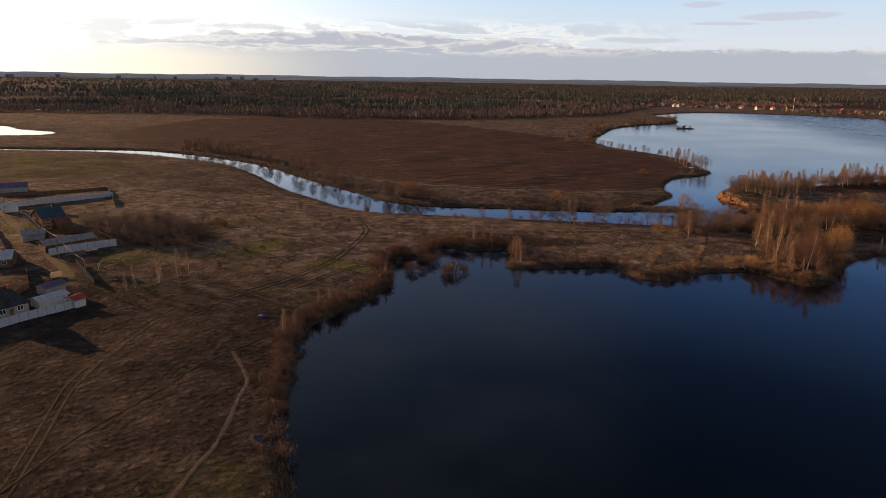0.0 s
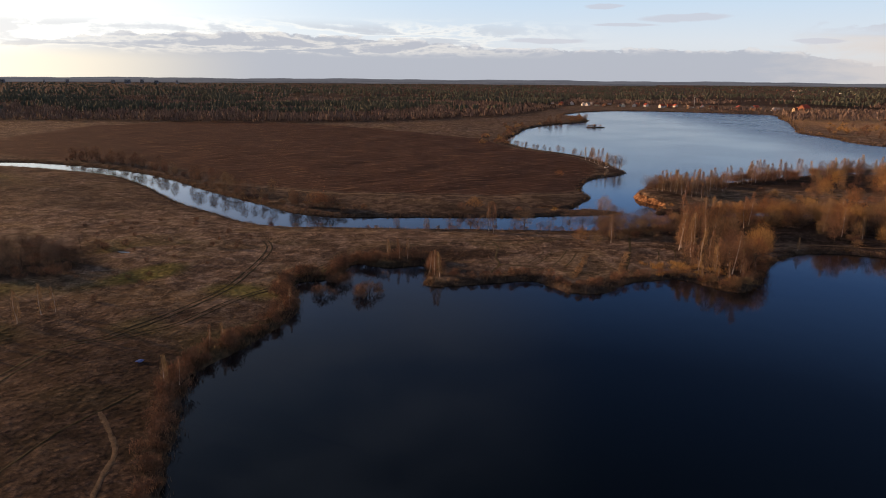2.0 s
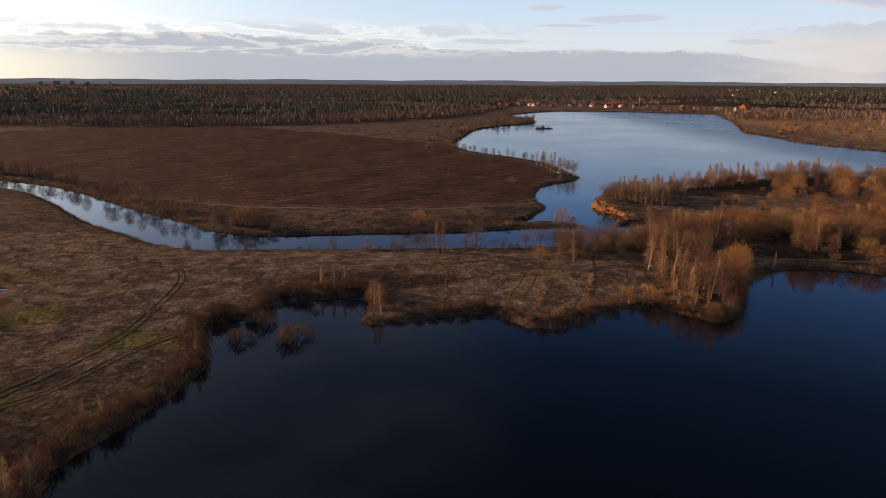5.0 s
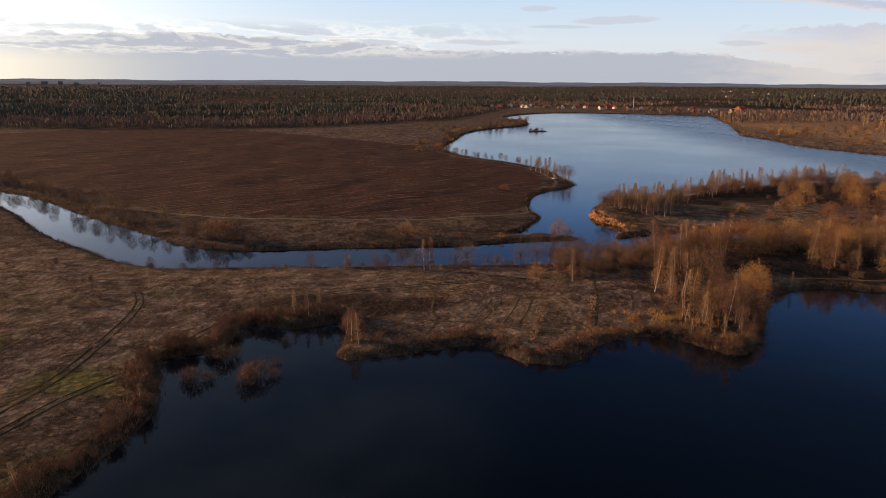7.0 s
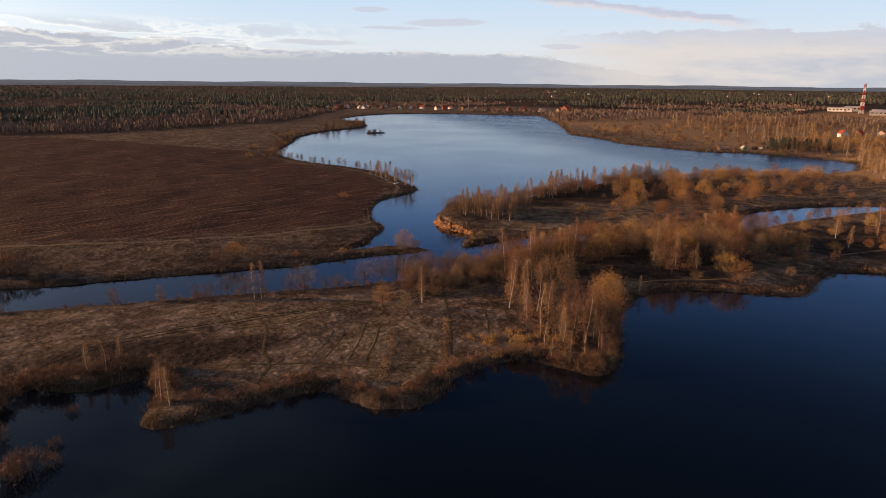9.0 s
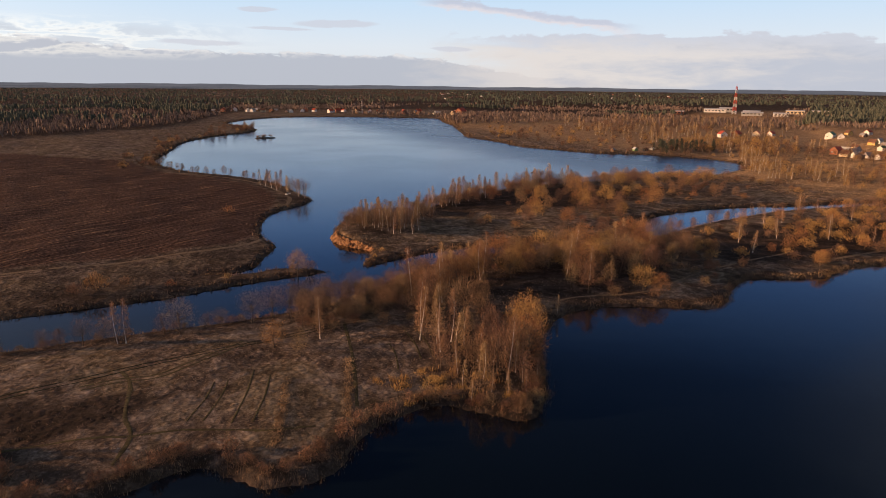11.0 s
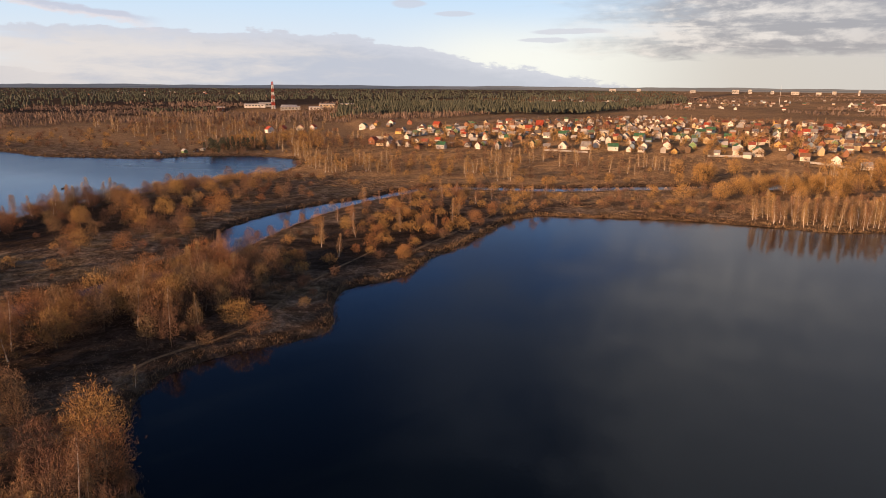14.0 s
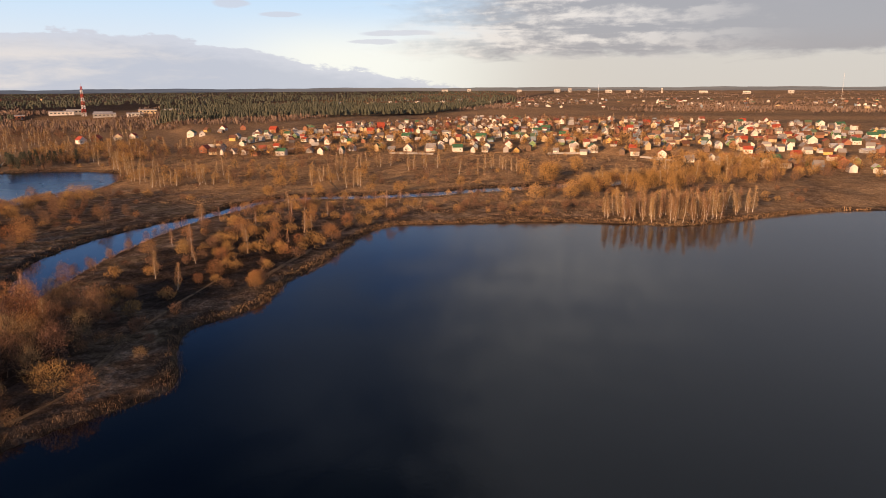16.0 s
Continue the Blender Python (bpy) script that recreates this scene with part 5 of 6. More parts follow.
HOUSES, FRESH = [make_house(a, b, w, d, h, r, label=t) for a, b, w, d, h, r, t in HOUSE_KINDS], set()


def house(i, x, y, turn, scale=1.0):
    proto = HOUSES[i % len(HOUSES)]
    if i % len(HOUSES) in FRESH:
        m = Matrix.Translation((x, y, float(land(x, y)) + 0.05)) @ Matrix.Rotation(turn, 4, "Z") @ Matrix.Diagonal((scale, scale, scale, 1))
        return copy_thing(proto, m)
    FRESH.add(i % len(HOUSES))
    return settle(proto, x, y, turn)


VILLAGE = np.array(((640, 500), (700, 410), (735, 372), (745, 340), (752, 214), (742, 132), (672, 60), (650, -40), (1030, -160), (1200, -90), (1262, 67), (1265, 250), (1225, 430), (1000, 538), (840, 585), (700, 560)), float)
r = random.Random(12)
taken = []
while len(taken) < 262:
    x, y = r.uniform(640, 1270), r.uniform(-165, 590)
    if distance_in(VILLAGE, np.array([x]), np.array([y]))[0] < 4 or r.random() < (x - 700) / 620:
        continue
    if any((x - a) ** 2 + (y - b) ** 2 < 17 ** 2 for a, b in taken):
        continue
    taken.append((x, y))
    house(r.choice((0, 1, 1, 2, 2, 2, 2, 3, 4, 5, 6, 6, 7, 7, 9, 10, 11)), x, y, r.choice((0, math.pi / 2, math.pi, -math.pi / 2)) + 0.12 + r.gauss(0, 0.16), r.uniform(0.62, 0.98))
# single houses by the lake and in the scrub
for i, x, y, a, s in ((0, 752, 748, 1.2, 1.1), (4, 772, 744, 0.3, 1.0), (8, 798, 736, 0.6, 1.0), (11, 705, 722, 0.4, 0.9), (2, 815, 752, 1.0, 0.9), (0, 832, 742, 0.2, 0.9), (7, 858, 676, 0.3, 1.0), (3, 880, 668, 1.2, 0.9), (2, 842, 650, 0.7, 0.9), (0, 905, 660, 0.1, 0.9), (5, 868, 640, 1.4, 0.9), (4, 920, 640, 0.5, 0.8),
                      (5, 505, 652, 0.4, 0.6), (6, 528, 646, 1.4, 0.6), (11, 539, 643, 0.3, 0.6), (10, 552, 648, 0.5, 0.5), (5, 560, 650, 0.9, 0.5), (2, 750, 352, 0.1, 1.1), (2, 756, 330, 1.6, 1.15)):
    house(i, x, y, a, s)
# the village beyond the lake
for i in range(36):
    t = i / 35
    x, y = 215 + 470 * t + r.uniform(-8, 8), np.interp(t, (0, 0.25, 0.6, 0.85, 1), (1600, 1610, 1530, 1460, 1405)) + r.uniform(-30, 40)
    house(r.choice((2, 2, 5, 5, 11, 4, 1, 10, 0)), x, y, r.uniform(0, 3.1), r.uniform(0.9, 1.2))
house(4, 690, 1398, 0.5, 1.7)

# ---------------------------------------------------------------- fences


def fence(points, tall, mat, label, step=2.5):
    """Sheet panels between posts, each a piece of its own."""
    root = tagged(new("fence"), label, "fence", "fences")
    panel = post = None
    for (ax, ay), (bx, by) in zip(points[:-1], points[1:]):
        n = max(1, round(math.hypot(bx - ax, by - ay) / step))
        a, length = math.atan2(by - ay, bx - ax), math.hypot(bx - ax, by - ay) / n
        for i in range(n):
            x, y = ax + (bx - ax) * i / n, ay + (by - ay) * i / n
            z = float(land(x, y))
            if panel is None:
                bm, cuts = bmesh.new(), 16
                rows = [[bm.verts.new((0.06 + (step - 0.1) * j / cuts, y0 + (0.025 if j % 2 else -0.025), z0)) for j in range(cuts + 1)] for y0, z0 in ((-0.01, -0.1), (-0.01, tall), (0.01, tall), (0.01, -0.1))]
                for k in range(4):
                    for j in range(cuts):
                        bm.faces.new((rows[k][j], rows[k][j + 1], rows[(k + 1) % 4][j + 1], rows[(k + 1) % 4][j]))
                p = part("panel", bm, mat, root)
                q = part("post", boxed(-0.05, 0.05, -0.06, 0.06, -0.5, tall + 0.08, bevel=0.01), POST, root)
                panel, post = p.data, q.data
            else:
                p, q = part("panel", panel, mat, root), part("post", post, POST, root)
            p.matrix_basis = Matrix.Translation((x, y, z)) @ Matrix.Rotation(a, 4, "Z") @ Matrix.Diagonal((length / step, 1, 1, 1))
            q.matrix_basis = Matrix.Translation((x, y, z)) @ Matrix.Rotation(a, 4, "Z")
    return root


fence(((-95, 70), (-83, 104), (-77, 122)), 2.2, SHEET, "pale sheet-metal fence round the yard")
fence(((-119, 164), (-107, 183)), 2.6, SHEET, "pale sheet-metal fence beside the slate-roofed shed")
fence(((-200, 230), (-172, 272)), 2.4, SHEET, "long grey sheet fence along the plots")
fence(((-226, 258), (-189, 291), (-170, 268), (-153, 247)), 1.4, LOG_WALL, "low dark board fence round an empty plot")
fence(((-84, 140), (-104, 158)), 1.6, POST, "weathered board fence along the lane")
fence(((719, 361), (722, 318)), 1.8, GREY_WALL, "long pale fence at the village edge", 4)
fence(((752, 214), (760, 178)), 1.8, GREY_WALL, "pale sheet fence at the village edge", 4)
fence(((735, 130), (712, 100)), 1.8, GREY_WALL, "grey sheet fence at the village edge", 4)

# ---------------------------------------------------------------- the yards in the west
settle(make_house(GREY_WALL, DARK_ROOF, 8.5, 8, 3.0, 3.6, 2.6, "grey house under a dark hipped roof behind the fence", "yard_house"), -89, 112, 1.2)
settle(make_house(WHITE_WALL, PALE_ROOF, 8, 4, 2.2, 0.7, 0, "low shed under a pale zinc roof", "shed", False, False), -84, 122, 1.25)
settle(make_house(WHITE_WALL, RED_ROOF, 3, 4, 2.2, 0.6, 0, "small white gatehouse under a red tile roof", "gatehouse", False, False), -77.5, 124, 1.25)
settle(make_house(GREY_WALL, PURPLE_ROOF, 6, 4, 2.2, 0.8, 0, "shed under a plum metal roof", "shed", False, False), -90, 130, 1.3)
settle(make_house(LOG_WALL, GREY_ROOF, 17, 6, 2.2, 1.2, 0, "long shed under a worn slate roof", "shed", False, False), -122, 177, 1.05)
settle(make_house(LOG_WALL, PALE_ROOF, 8, 7, 2.8, 2.0, 0, "brown timber house under a pale metal roof", "yard_house"), -127, 152, 0.5)
settle(make_house(BRICK_WALL, BLUE_ROOF, 9, 9, 3.0, 3.2, 0, "brick house under a steep teal roof", "yard_house"), -158, 211, 1.1)
settle(make_house(GREY_WALL, PURPLE_ROOF, 12, 8, 2.6, 1.8, 0, "barn under a plum metal roof by the green field", "barn", False, False), -229, 272, 0.7)
settle(make_house(WHITE_WALL, PALE_ROOF, 6, 5, 2.4, 0.8, 0, "white shed beside the lane", "shed", False, False), -190, 226, 0.7)


fence(((-131, 160), (-160, 186), (-182, 204)), 1.7, POST, "weathered board fence along the lane")
fence(((-118, 168), (-146, 193), (-176, 219)), 1.8, LOG_WALL, "dark board fence along the lane")
fence(((-92, 112), (-99, 132), (-113, 147)), 1.7, LOG_WALL, "dark board fence of the yard")
fence(((-107, 183), (-128, 197), (-146, 193)), 1.6, LOG_WALL, "dark board fence round the shed plot")
settle(make_house(GREY_WALL, GREY_ROOF, 7, 5, 2.4, 1.2, 0, "small grey shed under slate in the plot", "shed", False, False), -141, 183, 0.7)
settle(make_house(LOG_WALL, BROWN_ROOF, 5, 4, 2.2, 1.4, 0, "brown timber bathhouse in the plot", "shed", False, False), -146, 204, 1.1)
settle(make_house(WHITE_WALL, GREY_ROOF, 9, 6, 2.4, 0.8, 0, "long white garage under a flat slate roof", "shed", False, False), -170, 226, 0.75)
settle(make_house(LOG_WALL, RED_ROOF, 7, 6, 2.6, 2.2, 0, "brown timber house under a red roof by the lane", "yard_house"), -140, 160, 0.75)


def woodpile(x, y, turn, long):
    """Split logs stacked in rows between two stakes."""
    root = tagged(new("woodpile"), "stack of pale split logs beside the lane", "woodpile", "woodpiles")
    log = None
    rr = random.Random(int(x))
    for row in range(4):
        for i in range(int(long / 0.5)):
            if log is None:
                w = Wood(12)
                w.stem([(0, -0.5, 0), (0, 0.5, 0)], [0.24, 0.22], 7)
                log = w.mesh("log")
            p = part("log", log, POST, root)
            p.matrix_basis = Matrix.Translation((i * 0.5 + 0.25 * (row % 2), rr.gauss(0, 0.05), 0.22 + row * 0.4))
    return settle(root, x, y, turn)


woodpile(-124, 168, 0.7, 5), woodpile(-108, 168, 1.0, 4), woodpile(-152, 200, 0.6, 5), woodpile(-100, 142, 0.9, 3)


def gazebo(x, y, turn):
    root = tagged(new("gazebo"), "small open shelter with a brown gable roof", "shelter")
    part("roof", roof_shell(4.2, 3.4, 2.6, 1.1, over=0.4), BROWN_ROOF, root)
    for px in (-1.9, 1.9):
        for py in (-1.5, 1.5):
            part("post", boxed(px - 0.08, px + 0.08, py - 0.08, py + 0.08, -0.3, 2.7), TRIM, root)
    return settle(root, x, y, turn)


gazebo(-95, 154, 0.5)


def utility_pole(x, y, turn, strut=False):
    root = tagged(new("utility_pole"), "weathered timber power pole with a crossarm" + (" and a strut" if strut else ""), "pole", "power poles")
    w = Wood(3)
    w.stem([(0, 0, -0.5), (0, 0, 4), (0, 0, 8.5)], [0.16, 0.14, 0.11], 8)
    part("pole", w.mesh("pole"), POST, root)
    part("crossarm", boxed(-0.9, 0.9, -0.06, 0.06, 8.0, 8.14, bevel=0.01), POST, root)
    for px in (-0.8, 0, 0.8):
        w = Wood(4)
        w.stem([(px, 0, 8.14), (px, 0, 8.24), (px, 0, 8.34)], [0.03, 0.05, 0.03], 6)
        part("insulator", w.mesh("insulator"), TRIM, root)
    if strut:
        w = Wood(5)
        w.stem([(2.6, 0.3, -0.4), (1.3, 0.15, 3), (0.12, 0.02, 6.4)], [0.13, 0.12, 0.11], 8)
        part("strut", w.mesh("strut"), POST, root)
    return settle(root, x, y, turn)


POLES = [(-84, 137), (-112, 160), (-146, 187), (-185, 218)]
for i, (x, y) in enumerate(POLES):
    utility_pole(x, y, 2.3, i == 0)
for (ax, ay), (bx, by) in zip(POLES[:-1], POLES[1:]):
    for off in (-0.8, 0, 0.8):
        c, s = math.cos(2.3) * off, math.sin(2.3) * off
        za, zb, w = float(land(ax, ay)) + 8.4, float(land(bx, by)) + 8.4, Wood(6)
        w.stem([(ax + c + (bx - ax) * t, ay + s + (by - ay) * t, za + (zb - za) * t - 3.2 * t * (1 - t)) for t in np.linspace(0, 1, 12)], [0.02] * 12, 4)
        me = w.mesh("power_line")
        me.materials.append(WIRE)
        tagged(new("power_line", me), "thin sagging power line between timber poles", "wire", "power lines")

# ---------------------------------------------------------------- the works with its mast


def mast(x, y, tall):
    """A lattice mast in red and white lengths."""
    root = tagged(new("radio_mast"), "tall lattice radio mast in red and white bands", "mast")
    n = 8
    for i in range(n):
        w = Wood(40 + i)
        a, b = i / n, (i + 1) / n
        ra, rb = 3.6 * (1 - a) + 1.2 * a, 3.6 * (1 - b) + 1.2 * b
        ca = [np.array((sx * ra, sy * ra, a * tall)) for sx, sy in ((-1, -1), (1, -1), (1, 1), (-1, 1))]
        cb = [np.array((sx * rb, sy * rb, b * tall)) for sx, sy in ((-1, -1), (1, -1), (1, 1), (-1, 1))]
        for j in range(4):
            k = (j + 1) % 4
            w.stem([ca[j], cb[j]], [0.38, 0.36], 4)
            for p, q in ((ca[j], cb[k]), (ca[k], cb[j]), (cb[j], cb[k])):
                w.stem([p, q], [0.2, 0.2], 4)
        part("section", w.mesh("section"), RED_STEEL if i % 2 else WHITE_STEEL, root)
    w = Wood(60)
    w.stem([(0, 0, tall), (0, 0, tall + 5)], [0.2, 0.1], 5)
    part("antenna", w.mesh("antenna"), RED_STEEL, root)
    return settle(root, x, y, 0.4)


mast(1232, 1182, 58)


def works_hall(x, y, turn, w, d, h, wall, label):
    root = tagged(new("works_hall"), label, "building", "works buildings")
    part("wall", boxed(-w / 2, w / 2, -d / 2, d / 2, -1.5, h), wall, root)
    part("roof", roof_shell(w, d, h, 1.6, over=0.4, thick=0.3), PALE_ROOF, root)
    for i in range(int(w / 7)):
        part("window", boxed(-w / 2 + 3 + i * 7, -w / 2 + 7 + i * 7, -d / 2 - 0.06, -d / 2 + 0.05, h * 0.5, h * 0.8), GLASS, root)
    part("gate", boxed(w * 0.2, w * 0.2 + 4, -d / 2 - 0.12, -d / 2, 0, 4), GREY_WALL, root)
    return settle(root, x, y, turn)


for x, y, a, w, d, h, m, t in ((1262, 1265, -0.9, 46, 16, 7, WHITE_WALL, "white works hall under a zinc roof"), (1300, 1270, -0.9, 28, 14, 9, GREY_WALL, "tall grey works hall under zinc"),
                               (1216, 1120, -0.9, 40, 18, 6, GREY_WALL, "low grey works hall under zinc"), (1240, 1070, -0.9, 30, 14, 6, WHITE_WALL, "white works hall under a zinc roof"),
                               (1340, 1120, -0.9, 36, 12, 8, CREAM_WALL, "cream works hall under a zinc roof"), (1400, 1090, -0.9, 60, 12, 7, CREAM_WALL, "long cream works hall under zinc"), (1180, 1290, -0.8, 22, 12, 7, BRICK_WALL, "red brick works hall by the mast"),
                               (1275, 1175, -0.9, 34, 14, 6, WHITE_WALL, "white works hall under a zinc roof")):
    works_hall(x, y, a, w, d, h, m, t)


def thin_mast(x, y, tall):
    root = tagged(new("thin_mast"), "thin steel mast over the roofs", "mast")
    w = Wood(61)
    w.stem([(0, 0, -1), (0, 0, tall * 0.5), (0, 0, tall)], [0.5, 0.35, 0.15], 6)
    part("pole", w.mesh("pole"), WHITE_STEEL, root)
    part("platform", boxed(-1, 1, -1, 1, tall * 0.8, tall * 0.8 + 0.3), WHITE_STEEL, root)
    return settle(root, x, y, 0)


thin_mast(500, 1480, 30), thin_mast(2250, 240, 55), thin_mast(3100, -640, 95)

# ---------------------------------------------------------------- far towns and the hazy distance
PANEL_WALL = material("pale_concrete_panels", ((0.0, (0.42, 0.39, 0.36)), (1.0, (0.62, 0.59, 0.55))), 0.02, 0.9)
# western blocks: haze put into the grey-blue of the walls
HAZED_WALL = material("hazed_grey_panels", ((0.0, (0.26, 0.26, 0.29)), (1.0, (0.38, 0.38, 0.41))), 0.02, 0.9)


def tower_block(x, y, turn, w, h, wall):
    root = tagged(new("apartment_block"), "distant concrete apartment block on the skyline", "apartment block", "far apartment blocks")
    part("wall", boxed(-w / 2, w / 2, -7, 7, -25, h), wall, root)
    part("roof", boxed(-w / 2 - 0.4, w / 2 + 0.4, -7.4, 7.4, h, h + 1.2), GREY_ROOF, root)
    bm = bmesh.new()
    for i in range(int(h / 3) - 1):
        box(bm, -w / 2 + 1, w / 2 - 1, -7.1, -6.9, 2 + i * 3, 3.4 + i * 3)
    part("window", bm, GLASS, root, "rows of dark windows")
    return settle(root, x, y, turn)


r = random.Random(5)
for yaw, d, w, h, m in ((74, 4300, 120, 30, 0), (76, 4350, 70, 34, 0), (80, 4200, 90, 28, 0), (83, 4100, 110, 40, 0), (84, 4120, 60, 44, 0),
                        (87, 4000, 120, 30, 0), (88.5, 3950, 80, 26, 0), (91, 3900, 26, 52, 0), (94, 3800, 140, 26, 0), (97, 3700, 120, 26, 0), (100, 3800, 90, 30, 0), (89.5, 4020, 60, 36, 0), (85.5, 4060, 50, 34, 0),
                        (-28, 4300, 90, 52, 1), (-27, 4320, 60, 56, 1), (-29, 4340, 60, 44, 1), (-26, 4280, 70, 40, 1), (-32, 4400, 50, 48, 1), (-36, 4450, 70, 46, 1), (-40, 4500, 60, 50, 1), (-24.5, 4300, 40, 42, 1), (-43, 4400, 110, 44, 1), (-33.5, 4300, 30, 40, 1)):
    a = radians(yaw)
    tower_block(60 + d * math.sin(a), 60 + d * math.cos(a), -a, w * (0.36 if m else 0.3), h * (0.42 if m else 0.46), HAZED_WALL if m else PANEL_WALL)


def mixed(name, cols):
    """One of several paints for each separate piece."""
    m = bpy.data.materials.new(name)
    m.use_nodes = True
    k = Nodes(m.node_tree)
    ramp = k.add("ShaderNodeValToRGB")
    ramp.color_ramp.interpolation = "CONSTANT"
    while len(ramp.color_ramp.elements) < len(cols):
        ramp.color_ramp.elements.new(0.5)
    for i, (e, c) in enumerate(zip(ramp.color_ramp.elements, cols)):
        e.position, e.color = i / len(cols), (*c, 1)
    k.put(k.add("ShaderNodeNewGeometry").outputs["Random Per Island"], ramp.inputs[0])
    s = k.add("ShaderNodeBsdfPrincipled")
    worn = k.noise(k.add("ShaderNodeTexCoord").outputs["Object"], 0.6, 4, 0.6)
    k.put(k.mix(k.math("MULTIPLY", worn, 0.35), ramp.outputs[0], (0.16, 0.13, 0.11)), s.inputs["Base Color"])
    s.inputs["Roughness"].default_value, s.inputs["Specular IOR Level"].default_value = 0.8, 0.2
    k.put(s.outputs[0], k.add("ShaderNodeOutputMaterial").inputs[0])
    return m


def joined_houses():
    """Houses past those that can be told apart: their walls and their roofs, one object each."""
    r = np.random.RandomState(8)
    spots = []
    while len(spots) < 430:
        x, y = r.uniform(650, 1270), r.uniform(-165, 590)
        if distance_in(VILLAGE, np.array([x]), np.array([y]))[0] < 4 or r.rand() < (x - 700) / 800 or any((x - a) ** 2 + (y - b) ** 2 < 10.5 ** 2 for a, b in taken + [q[:2] for q in spots]):
            continue
        spots.append((x, y, 1.0))
    for _ in range(230):
        a, d = (radians(r.uniform(62, 105)), r.uniform(1750, 2700)) if r.rand() < 0.8 else (radians(r.uniform(18, 45)), r.uniform(2600, 3600))
        spots.append((60 + d * math.sin(a), 60 + d * math.cos(a), 1.2))
    wv, wf, rv, rf = [], [], [], []
    for x, y, g in spots:
        w, d, h, top, t = r.uniform(2.4, 4.2) * g, r.uniform(2.0, 3.2) * g, r.uniform(2.4, 5.0), r.uniform(1.2, 3.0), r.choice((0, 1.5708)) + 0.12 + r.normal(0, 0.12)
        z, c, s = float(land(x, y)), math.cos(t), math.sin(t)
        turn = lambda p: (x + p[0] * c - p[1] * s, y + p[0] * s + p[1] * c, z + p[2])
        b = len(wv)
        wv += [turn(p) for p in ((-w, -d, -1), (w, -d, -1), (w, d, -1), (-w, d, -1), (-w, -d, h), (w, -d, h), (w, d, h), (-w, d, h), (-w, 0, h + top), (w, 0, h + top))]
        wf += [tuple(b + i for i in q) for q in ((0, 1, 5), (0, 5, 4), (1, 2, 6), (1, 6, 5), (2, 3, 7), (2, 7, 6), (3, 0, 4), (3, 4, 7), (4, 8, 7), (5, 6, 9))]
        b, o, e = len(rv), 0.4, top * 0.4 / d
        rv += [turn(p) for p in ((-w - o, -d - o, h - e), (w + o, -d - o, h - e), (w + o, 0, h + top), (-w - o, 0, h + top), (w + o, d + o, h - e), (-w - o, d + o, h - e),
                                 (-w - o, -d - o, h - e + 0.2), (w + o, -d - o, h - e + 0.2), (w + o, 0, h + top + 0.2), (-w - o, 0, h + top + 0.2), (w + o, d + o, h - e + 0.2), (-w - o, d + o, h - e + 0.2))]
        rf += [tuple(b + i for i in q) for q in ((6, 7, 8), (6, 8, 9), (9, 8, 10), (9, 10, 11), (0, 1, 7), (0, 7, 6), (4, 5, 11), (4, 11, 10), (1, 2, 8), (1, 8, 7), (2, 4, 10), (2, 10, 8), (3, 0, 6), (3, 6, 9), (5, 3, 9), (5, 9, 11))]
    for name, v, f, mat, label in (("village_walls", wv, wf, mixed("mixed_walls", ((0.72, 0.69, 0.64), (0.56, 0.44, 0.26), (0.40, 0.39, 0.37), (0.32, 0.15, 0.09), (0.12, 0.075, 0.045), (0.20, 0.28, 0.36), (0.70, 0.67, 0.62), (0.16, 0.11, 0.08), (0.66, 0.62, 0.55))), "pale, ochre and brick walls of close-set village houses"),
                                   ("village_roofs", rv, rf, mixed("mixed_roofs", ((0.16, 0.085, 0.055), (0.30, 0.07, 0.045), (0.26, 0.25, 0.25), (0.40, 0.39, 0.38), (0.07, 0.13, 0.08), (0.12, 0.11, 0.11), (0.22, 0.12, 0.08))), "brown, red and grey roofs of close-set village houses")):
        me = mesh_from(name, np.array(v), np.array(f))
        me.materials.append(mat)
        tagged(new(name, me), label, "houses", kind="stuff")


joined_houses()


